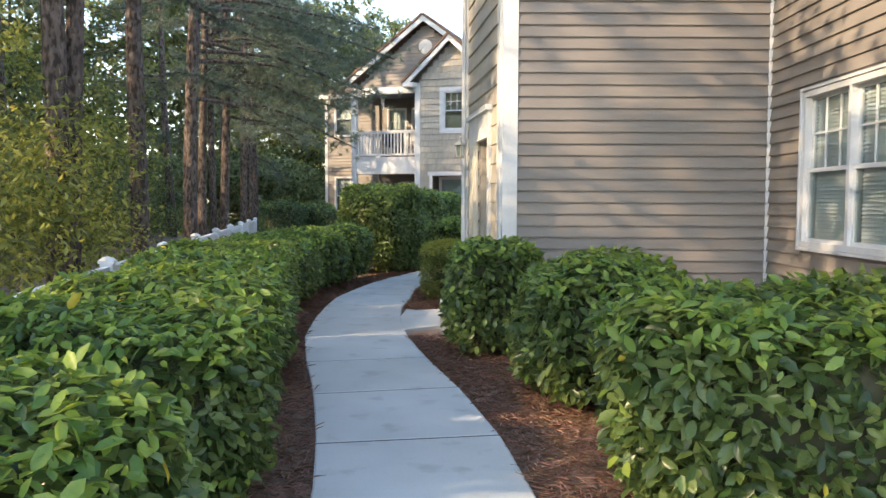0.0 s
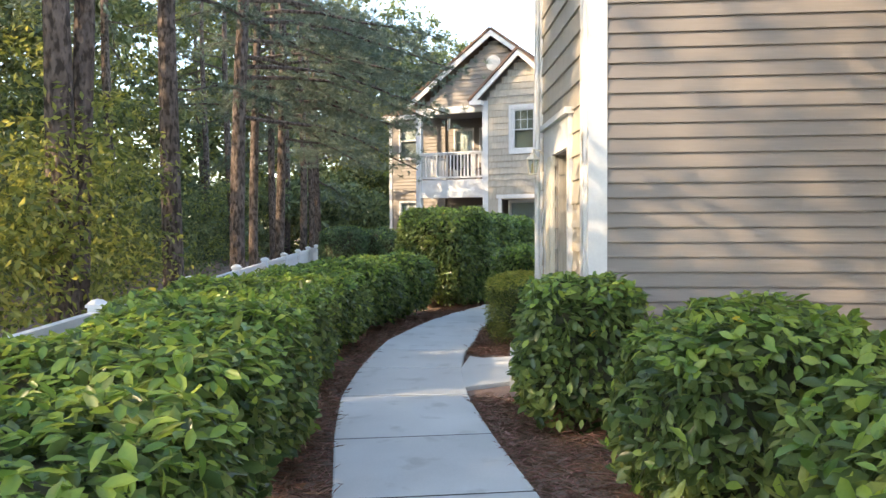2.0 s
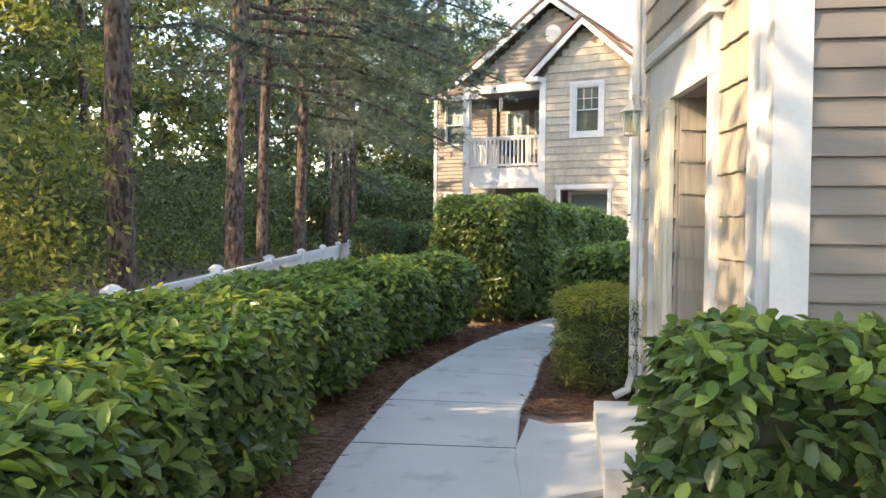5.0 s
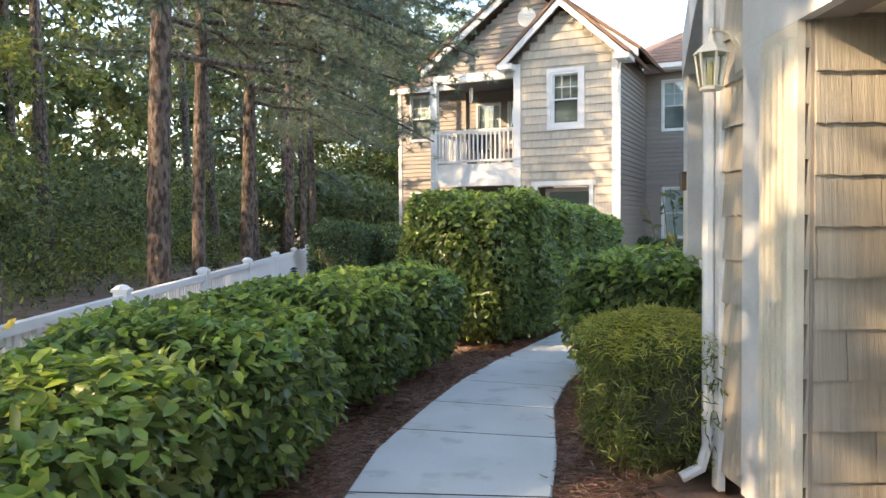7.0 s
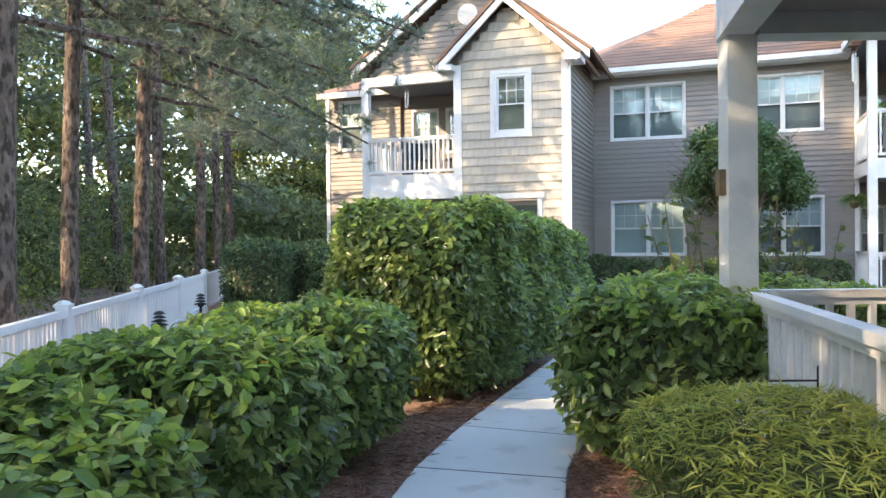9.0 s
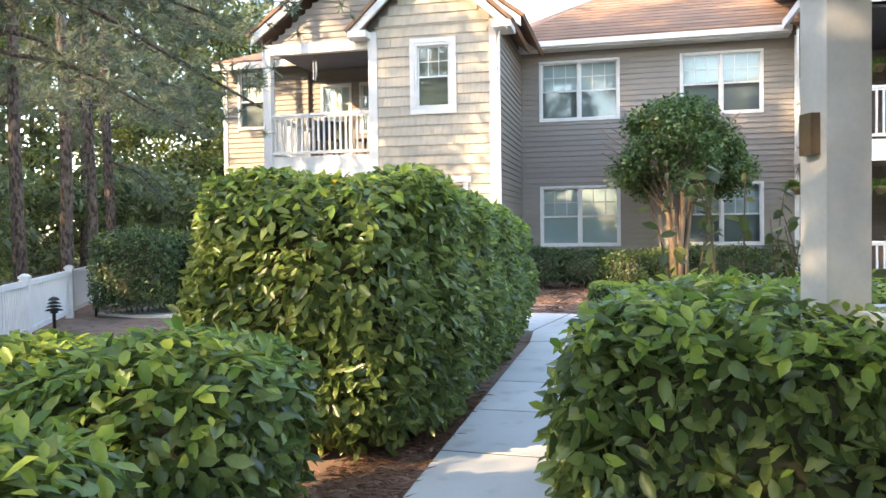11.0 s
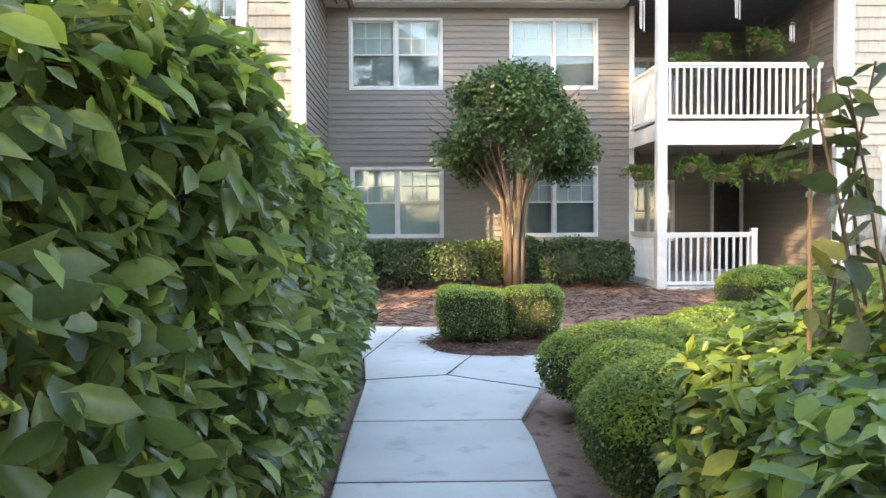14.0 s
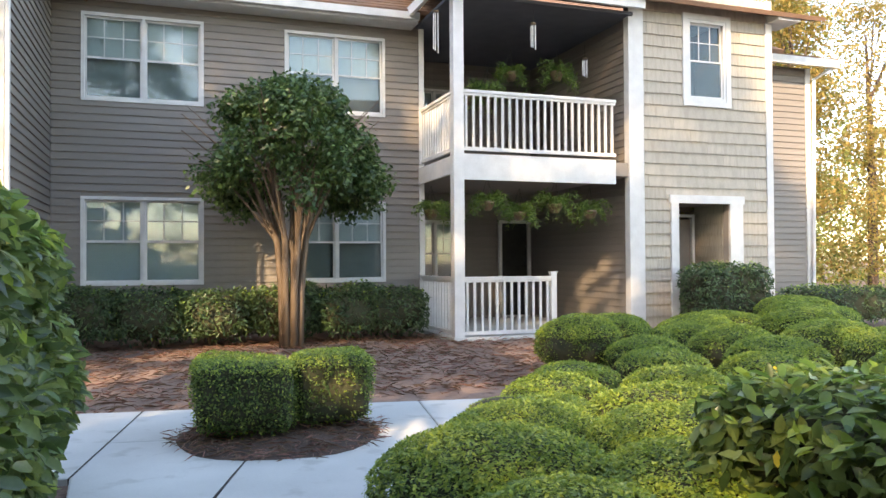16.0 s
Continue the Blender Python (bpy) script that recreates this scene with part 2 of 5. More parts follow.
def unit(a):
    return a / np.maximum(np.linalg.norm(a, axis=1, keepdims=True), 1e-6)


# outline of a leaf: along, across, up (fold), for a broad and a narrow one
BROAD_V = np.array([(0, 0, 0), (0.28, 0.36, 0.05), (0.66, 0.40, 0.05), (1, 0, -0.10), (0.66, -0.40, 0.05), (0.28, -0.36, 0.05), (0.3, 0, -0.04), (0.68, 0, -0.05)])
BROAD_T = np.array([(0, 6, 1), (1, 6, 7), (1, 7, 2), (2, 7, 3), (3, 7, 4), (4, 7, 6), (4, 6, 5), (5, 6, 0)])
SLIM_V = np.array([(0, 0, 0), (0.45, 0.5, 0.04), (1, 0, -0.06), (0.45, -0.5, 0.04)])
SLIM_T = np.array([(0, 3, 2), (0, 2, 1)])


def leaves(name, pos, out, length, width, material, broad=True, droop=0.25, spread=0.7, size_var=0.35):
    """Leaves at pos that face about out; one joined mesh."""
    n = len(pos)
    nrm = unit(out * (1 - spread * 0.5) + RNG.normal(size=(n, 3)) * spread * 0.55 + np.array((0, 0, 0.45)))
    ax = RNG.normal(size=(n, 3)) + out * 0.55 + np.array((0, 0, -droop))
    ax = unit(ax - nrm * np.sum(ax * nrm, axis=1, keepdims=True))
    side = np.cross(nrm, ax)
    L = length * (1 + size_var * RNG.uniform(-1.2, 0.9, n))[:, None]
    W = width * L / length
    T, tri = (BROAD_V, BROAD_T) if broad else (SLIM_V, SLIM_T)
    v = pos[:, None, :] + ax[:, None, :] * (T[None, :, 0:1] * L[:, None, :]) + side[:, None, :] * (T[None, :, 1:2] * W[:, None, :]) \
        + nrm[:, None, :] * (T[None, :, 2:3] * L[:, None, :])
    k = np.arange(n)[:, None, None] * len(T)
    return tri_mesh(name, v.reshape(-1, 3), (tri[None] + k).reshape(-1, 3), material, broad)


def blob(n, r, e, lo=-1.0, dent=0.06, seed=0.0, freq=2.2):
    """n points on a rounded block of half sizes r, with outward directions; e: how square it is."""
    rx, ry, rz = r
    area = np.array([ry * rz, ry * rz, rx * rz, rx * rz, rx * ry, rx * ry * 0.25])
    f = RNG.choice(6, n, p=area / area.sum())
    p = RNG.uniform(-1, 1, (n, 3))
    axis, sgn = f // 2, np.where(f % 2 == 0, 1.0, -1.0)
    p[np.arange(n), axis] = sgn
    p /= (np.abs(p) ** e).sum(axis=1, keepdims=True) ** (1 / e)
    p[:, 2] = np.maximum(p[:, 2], lo)
    g = unit(np.sign(p) * np.abs(p) ** (e - 1) / np.array(r))
    q = p * np.array(r)
    w = q * freq + seed
    d = np.sin(w[:, 0] * 1.7 + 1.3 * np.sin(w[:, 1] * 1.1)) * np.sin(w[:, 1] * 1.9 + np.sin(w[:, 2] * 1.3)) + 0.6 * np.sin(w[:, 2] * 3.1 + w[:, 0] * 2.3)
    return q + g * (d * dent)[:, None], g


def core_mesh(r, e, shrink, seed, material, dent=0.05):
    """A lumpy closed block inside a shrub, coloured dark for twigs and the shade between leaves."""

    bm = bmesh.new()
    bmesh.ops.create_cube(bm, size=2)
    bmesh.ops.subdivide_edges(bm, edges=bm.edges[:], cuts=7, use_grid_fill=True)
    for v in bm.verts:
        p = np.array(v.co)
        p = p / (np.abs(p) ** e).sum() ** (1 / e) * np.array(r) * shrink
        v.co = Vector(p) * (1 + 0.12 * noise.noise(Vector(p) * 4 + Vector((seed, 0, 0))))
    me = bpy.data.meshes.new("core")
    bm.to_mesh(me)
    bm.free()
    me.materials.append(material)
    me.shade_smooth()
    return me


def shrub(name, label, x, y, rx, ry, h, rz=0.0, e=4.0, leaf=0.075, wide=0.036, density=900, material=None, new_top=0.12, broad=True,
          base=0.04, seed=None, group="", shrink=0.80, deep=0.15, yellow=0, category="shrub", spread=0.95, taper=0.0, dent=0.05, tip=None, stems=6):
    """A clipped shrub: dark core with twigs and inner shade painted in, leaf shell, new growth on top, stems to the
    ground.
    """
    material, seed = material or M_LEAF, x * 3.1 + y * 1.7 if seed is None else seed
    hz = (h - base) / 2
    r = (rx, ry, hz)
    ob = thing(name, label, category, pose(x, y, 0, 0, 0, rz), group)
    up = np.array((0, 0, base + hz))
    n = int(density * (4 * (rx + ry) * 2 * hz + 4 * rx * ry))

    def shape(q):
        if taper:
            q[:, 2] = (q[:, 2] + hz) * (1 - taper * (q[:, 1] / ry * 0.5 + 0.5)) - hz
        q[:, :2] *= (1 - 0.07 * np.clip(-q[:, 2:3] / hz, 0, 1))
        return q + up
    p, g = blob(n, r, e, dent=dent, seed=seed)
    p = shape(p - g * (deep * RNG.uniform(0, 1, n) ** 1.5)[:, None])
    # thinner low down, where twigs show
    keep = RNG.uniform(0, 1, n) < np.clip(0.55 + (p[:, 2] / h) * 1.8, 0, 1)
    tagged(part("foliage", leaves("foliage", p[keep], g[keep], leaf, wide, material, broad, spread=spread), None, ob), kind="stuff")
    if new_top:
        m = int(n * new_top)
        p, g = blob(m * 3, r, e, dent=dent, seed=seed)
        sel = (g[:, 2] > 0.35) | (RNG.uniform(0, 1, m * 3) < 0.08)
        p, g = shape(p[sel] + g[sel] * 0.025), g[sel]
        tagged(part("new_growth", leaves("new_growth", p, g, leaf * 0.85, wide * 0.85, tip or M_LEAFNEW, broad, droop=-0.6), None, ob, "lighter fresh shoots"), kind="stuff")
    if yellow:
        p, g = blob(yellow, r, e, dent=dent, seed=seed)
        part("yellow_leaves", leaves("yellow_leaves", shape(p + g * 0.02), g, leaf, wide, M_YELLOW, broad), None, ob, "a few yellowed leaves")
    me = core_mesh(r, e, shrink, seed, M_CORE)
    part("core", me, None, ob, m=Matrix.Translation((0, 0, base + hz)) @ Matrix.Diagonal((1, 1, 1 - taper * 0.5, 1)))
    rr = random.Random(int(seed * 100))
    for _ in range(stems):
        a, q = rr.uniform(0, 6.28), rr.uniform(0.1, 0.6)
        part("stem", Geo().tube([(q * rx * 0.5 * math.cos(a), q * ry * 0.5 * math.sin(a), -0.03), (q * rx * math.cos(a), q * ry * math.sin(a), h * 0.5)],
                                [0.014, 0.008], 5), M_TWIG, ob)
    return ob


# ---- ground and path ----
def ground():
    """One sheet to the horizon, finer and slightly uneven near the walk."""
    xs = sorted(set([-900, -300, -120, -60, -30] + [i * 0.35 for i in range(-34, 50)] + [20, 30, 60, 120, 300, 900]))
    ys = sorted(set([-900, -300, -100, -40, -15, -6] + [i * 0.35 for i in range(-6, 92)] + [36, 45, 60, 120, 300, 900]))
    g = Geo()
    for y in ys:
        for x in xs:
            z = 0.02 * noise.noise(Vector((x * 1.3, y * 1.3, 0))) - 0.035 if abs(x) < 18 and -3 < y < 34 else -0.03
            g.v.append((x, y, z))
    w = len(xs)
    g.f = [(j * w + i, j * w + i + 1, j * w + w + i + 1, j * w + w + i) for j in range(len(ys) - 1) for i in range(w - 1)]
    return thing("ground", "brown pine straw ground with leaf litter", "ground", kind="structure", geo=g, material=M_STRAW, smooth=True)


ground()

# edges of the walk: y, left x, right x
WALK = [(-3.0, -0.75, 0.48), (1.0, -0.66, 0.52), (2.6, -0.58, 0.50), (3.55, -0.61, 0.44), (4.45, -0.74, 0.35), (5.6, -0.95, 0.14), (6.7, -1.20, -0.12), (7.9, -1.42, -0.36),
        (9.0, -1.51, -0.50), (10.2, -1.55, -0.54), (11.1, -1.55, -0.47), (12.3, -1.38, -0.45), (13.2, -1.22, -0.30), (14.1, -0.98, -0.03), (15.4, -0.55, 0.50),
        (16.5, -0.18, 0.92), (17.7, 0.22, 1.38), (18.9, 0.62, 1.75), (20.2, 1.05, 2.30)]


def edge(y, k):
    return float(np.interp(y, [r[0] for r in WALK], [r[k] for r in WALK]))


pavement = thing("pavement", "pale grey concrete walk in jointed slabs", "pavement", kind="structure")


def slab(pts, name="slab", top=0.012, label=""):
    """One cast slab with a small arris round its top."""
    n, c = len(pts), Vector((sum(p[0] for p in pts) / len(pts), sum(p[1] for p in pts) / len(pts)))
    inner = [tuple(Vector(p) + (c - Vector(p)).normalized() * 0.012) for p in pts]
    g = Geo()
    g.v = [(*p, -0.10) for p in pts] + [(*p, top - 0.006) for p in pts] + [(*p, top) for p in inner]
    g.f = [(i, (i + 1) % n, n + (i + 1) % n, n + i) for i in range(n)] + [(n + i, n + (i + 1) % n, 2 * n + (i + 1) % n, 2 * n + i) for i in range(n)]
    g.f.append(tuple(range(2 * n, 3 * n)))
    return part(name, g, M_CONC, pavement, label)


JOINTS = [-3.0, -1.7, -0.4, 0.9, 2.15, 3.25, 4.41, 5.58, 6.70, 7.94, 9.2, 10.35, 11.5, 12.3, 13.1, 14.1, 15.1, 16.15, 17.2, 18.3]
for ja, jb in zip(JOINTS, JOINTS[1:]):
    # joints lie square to the walk
    def skew(y):
        return (edge(y + 0.5, 1) - edge(y - 0.5, 1)) * 1.1
    yl = lambda y: y + skew(y) * 0.5
    yr = lambda y: y - skew(y) * 0.5
    a0, a1, b0, b1 = yl(ja) + 0.009, yl(jb) - 0.009, yr(ja) + 0.009, yr(jb) - 0.009
    L = [(edge(y, 1), y) for y in np.linspace(a0, a1, 6)]
    R = [(edge(y, 2), y) for y in np.linspace(b0, b1, 6)]
    slab([tuple(map(float, p)) for p in R + L[::-1]])
    part("joint", Geo().slab((L[-1][0], a1 - 0.004, 0.008), (R[-1][0], b1 - 0.004, 0.008), (R[-1][0], b1 + 0.022, 0.008), (L[-1][0], a1 + 0.022, 0.008), 0.05), M_JOINT, pavement)
# spur to the door
slab([(-0.425, 8.33), (-0.02, 8.62), (-0.02, 9.95), (-0.33, 9.84), (-0.47, 9.95), (-0.52, 9.2)], top=0.010)
# cross walk in front of the far building, round a planting ring
CW = pose(0, 0, 0, 0, 0, -28.0)


def cw(x, y):
    p = CW @ Vector((x, y, 0))
    return (p.x, p.y)


def walk_xy(p):
    q = CW.inverted() @ Vector((p[0], p[1], 0))
    return q.x, q.y


ring_c = walk_xy((2.63, 20.93))
ring = [(ring_c[0] + 0.74 * math.cos(a) * (1 + 0.06 * math.sin(3 * a)), ring_c[1] + 0.76 * math.sin(a) * (1 + 0.05 * math.cos(2 * a))) for a in np.linspace(0, 2 * math.pi, 25)[:-1]]
cw_top, cw_bot, cw_x = ring_c[1] + 1.19, ring_c[1] - 0.91, ring_c[0]
for xa, xb in ((cw_x - 9.0, cw_x - 7.3), (cw_x - 7.3, cw_x - 5.6), (cw_x - 5.6, cw_x - 3.9), (cw_x - 3.9, cw_x - 2.4), (cw_x - 2.4, cw_x - 1.2),
               (cw_x + 1.2, cw_x + 2.7), (cw_x + 2.7, cw_x + 4.2), (cw_x + 4.2, cw_x + 5.7), (cw_x + 5.7, cw_x + 7.2), (cw_x + 7.2, cw_x + 9)):
    slab([cw(xa + .003, cw_bot), cw(xb - .003, cw_bot), cw(xb - .003, cw_top), cw(xa + .003, cw_top)])
    part("joint", Geo().slab((*cw(xb - .006, cw_bot), 0.008), (*cw(xb + .006, cw_bot), 0.008), (*cw(xb + .006, cw_top), 0.008), (*cw(xb - .006, cw_top), 0.008), 0.05), M_JOINT, pavement)
# slabs round the ring, meeting the walk in a fork of joints
fork, left_end, right_end = walk_xy((1.58, 19.66)), walk_xy((0.9, 19.72)), walk_xy((2.06, 18.90))
west, east = (cw_x - 1.192, ring_c[1]), (cw_x + 1.192, ring_c[1])
slab([cw(*p) for p in [east, (cw_x + 1.192, cw_top), (cw_x - 1.192, cw_top), west] + [ring[i] for i in range(12, -1, -1)]])
slab([cw(*p) for p in [west, (cw_x - 1.192, cw_bot), left_end, fork] + [ring[i] for i in range(17, 11, -1)]])
slab([cw(*p) for p in [(fork[0] + 0.016, fork[1]), right_end, (cw_x + 1.192, cw_bot), east] + [ring[i % 24] for i in range(24, 16, -1)]])
low = [(edge(18.50, 1), 18.50), (edge(18.13, 2), 18.13), (2.05, 18.885), (1.575, 19.64), (0.9, 19.70)]
slab(low, top=0.011)
for p, q in ((left_end, fork), (fork, right_end), (fork, ring[17])):
    (ax, ay), (bx, by) = cw(*p), cw(*q)
    nx, ny = (Vector((by - ay, ax - bx)).normalized() * 0.008).to_tuple()
    part("joint", Geo().prism([(ax + nx, ay + ny), (bx + nx, by + ny), (bx - nx, by - ny), (ax - nx, ay - ny)], -0.05, 0.0095), M_JOINT, pavement)
ringbed = Geo()
ringbed.v = [(*cw(*p), 0.0) for p in ring] + [(*cw(ring_c[0] + (p[0] - ring_c[0]) * 0.8, ring_c[1] + (p[1] - ring_c[1]) * 0.8), 0.045) for p in ring] + [(*cw(*ring_c), 0.07)]
ringbed.f = [(i, (i + 1) % 24, 24 + (i + 1) % 24, 24 + i) for i in range(24)] + [(24 + i, 24 + (i + 1) % 24, 48) for i in range(24)]
thing("mulch_bed", "low ring of dark pine straw mulch", "mulch", geo=ringbed, material=M_MULCH, smooth=True)


def litter(name, label, n, place, size=0.09, lift=0.0):
    """Loose pine needles strewn flat on the ground."""
    xy = place(n)
    pos = np.column_stack([xy, RNG.uniform(-0.035, 0.012, len(xy)) + lift])
    out = np.tile(np.array((0, 0, 1.0)), (len(xy), 1)) + RNG.normal(size=(len(xy), 3)) * 0.2
    ob = new(name, leaves("needles", pos, out, size, 0.006, M_NEEDLE, False, droop=0, spread=0.35))
    return tagged(ob, label, "pine straw", kind="stuff")


def strip_left(n):
    y = RNG.uniform(1.0, 17.0, n)
    e = np.interp(y, [r[0] for r in WALK], [r[1] for r in WALK])
    return np.column_stack([e - RNG.uniform(0.0, 1, n) ** 1.3 * 0.6, y])


def strip_right(n):
    y = RNG.uniform(2.0, 8.0, n)
    e = np.interp(y, [r[0] for r in WALK], [r[2] for r in WALK])
    a = np.column_stack([e + RNG.uniform(0.0, 1, n) ** 1.2 * 1.0, y])
    y = RNG.uniform(10.2, 13.5, n // 3)
    e = np.interp(y, [r[0] for r in WALK], [r[2] for r in WALK])
    return np.vstack([a, np.column_stack([e + RNG.uniform(0, 0.5, n // 3), y])])


def ring_bed(n):
    a, q = RNG.uniform(0, 2 * math.pi, n), RNG.uniform(0, 1, n) ** 0.5 * 1.03
    return np.array([cw(ring_c[0] + 0.74 * i * math.cos(j), ring_c[1] + 0.76 * i * math.sin(j)) for i, j in zip(q, a)])


def far_bed(n):
    a, b = RNG.uniform(-8, 4, n), RNG.uniform(22.2, 28, n)
    t = radians(18.7)
    return np.column_stack([a * math.cos(t) + b * math.sin(t), -a * math.sin(t) + b * math.cos(t)])


litter("pine_straw", "reddish brown pine straw strewn along the walk", 16000, strip_left)
litter("pine_straw", "reddish brown pine straw and bark under shrubs", 14000, strip_right)
litter("pine_straw", "loose brown straw on the mulch ring", 1500, ring_bed, 0.11, 0.06)
litter("pine_straw", "brown pine straw bed before the building", 10000, far_bed, 0.16)


# ---- walls with boards ----
BOARD = {}


def board_mesh(exposure, material, lip, wavy=False):
    key = (round(exposure, 4), material.name, lip, wavy)
    if key not in BOARD:
        g, t = Geo(), exposure * 1.06
        k = 8 if wavy else 1
        for i in range(k + 1):
            x = i / k
            w = 0.012 * noise.noise(Vector((x * 6.0, exposure * 50, 3))) if wavy else 0
            g.v += [(x, 0, w), (x, -lip, w), (x, -lip, w + 0.012), (x, -0.003, t), (x, 0, t)]
        for i in range(k):
            a, b = i * 5, i * 5 + 5
            g.f += [(a + j, b + j, b + (j + 1) % 5, a + (j + 1) % 5)[::-1] for j in range(5)]
        g.f += [(0, 1, 2, 3, 4)[::-1], tuple(k * 5 + j for j in range(5))]
        BOARD[key] = g.mesh("board", material)
    return BOARD[key]


def weld(g, material):
    """The mesh of g with shared corners joined and inner faces taken out."""
    me = g.mesh("backing", material)
    bm = bmesh.new()
    bm.from_mesh(me)
    bmesh.ops.remove_doubles(bm, verts=bm.verts[:], dist=0.0005)
    bm.verts.index_update()
    seen = {}
    for f in bm.faces:
        seen.setdefault(tuple(sorted(v.index for v in f.verts)), []).append(f)
    dead = [f for q in seen.values() if len(q) > 1 for f in q]
    bmesh.ops.delete(bm, geom=dead, context="FACES_ONLY")
    bm.to_mesh(me)
    bm.free()
    return me


def wall(name, parent, m, L, z0, z1, holes=(), exposure=0.127, material=None, lip=0.026, span=None, shake=False, thick=0.14, label="", step=0.62):
    """A wall along local x, its face at local y = 0 looking to -y; holes are (x0, z0, x1, z1); boards are pieces of it."""
    material = material or M_SIDING
    g = Geo()
    if span:
        zs = list(np.arange(z0, z1, 0.25)) + [z1]
        for a, b in zip(zs, zs[1:]):
            (p, q), (r, s) = span(a), span(b)
            g.v += [(p, 0, a), (q, 0, a), (s, 0, b), (r, 0, b), (p, thick, a), (q, thick, a), (s, thick, b), (r, thick, b)]
            k = len(g.v) - 8
            g.f += [tuple(k + i for i in f) for f in ((0, 1, 2, 3), (7, 6, 5, 4), (0, 3, 7, 4), (1, 5, 6, 2))]
    else:
        xs = sorted({0, L, *[h[0] for h in holes], *[h[2] for h in holes]})
        zs = sorted({z0, z1, *[h[1] for h in holes], *[h[3] for h in holes]})
        for xa, xb in zip(xs, xs[1:]):
            for za, zb in zip(zs, zs[1:]):
                cx, cz = (xa + xb) / 2, (za + zb) / 2
                if not any(h[0] < cx < h[2] and h[1] < cz < h[3] for h in holes):
                    g.box(xa, 0, za, xb, thick, zb)
    w = part(name, weld(g, M_BACK), None, parent, label, m)
    z, row = z0, 0
    while z < z1 - 0.03:
        e = min(exposure, z1 - z)
        x0, x1 = span(z + e * 0.5) if span else (0, L)
        cuts = sorted((max(h[0], x0), min(h[2], x1)) for h in holes if h[1] < z + e * 0.7 and h[3] > z + e * 0.3)
        segs, x = [], x0
        for c0, c1 in cuts:
            if c0 - x > 0.02:
                segs.append((x, c0))
            x = max(x, c1)
        if x1 - x > 0.02:
            segs.append((x, x1))
        for s0, s1 in segs:
            bits = [(s0, s1)]
            if shake:                       # shakes: a few wide pieces in each course
                bits = []
                q = s0
                off = (row * 0.37) % step
                while q < s1 - 0.02:
                    nx = min(s1, q + (step - off if q == s0 and off > 0.05 else step))
                    bits.append((q, nx - 0.004))
                    q = nx
            for q0, q1 in bits:
                part("shake" if shake else "board", board_mesh(exposure, material, lip, shake), None, w,
                     m=pose(q0, 0, z) @ Matrix.Diagonal((q1 - q0, 1, e / exposure, 1)))
        z += exposure
        row += 1
    return w


def ring_frame(x0, z0, x1, z1, t, y0, y1):
    """A rectangular frame, t wide, butted at the corners."""
    return Geo().box(x0, y0, z0, x0 + t, y1, z1).box(x1 - t, y0, z0, x1, y1, z1).box(x0 + t, y0, z0, x1 - t, y1, z0 + t).box(x0 + t, y0, z1 - t, x1 - t, y1, z1)


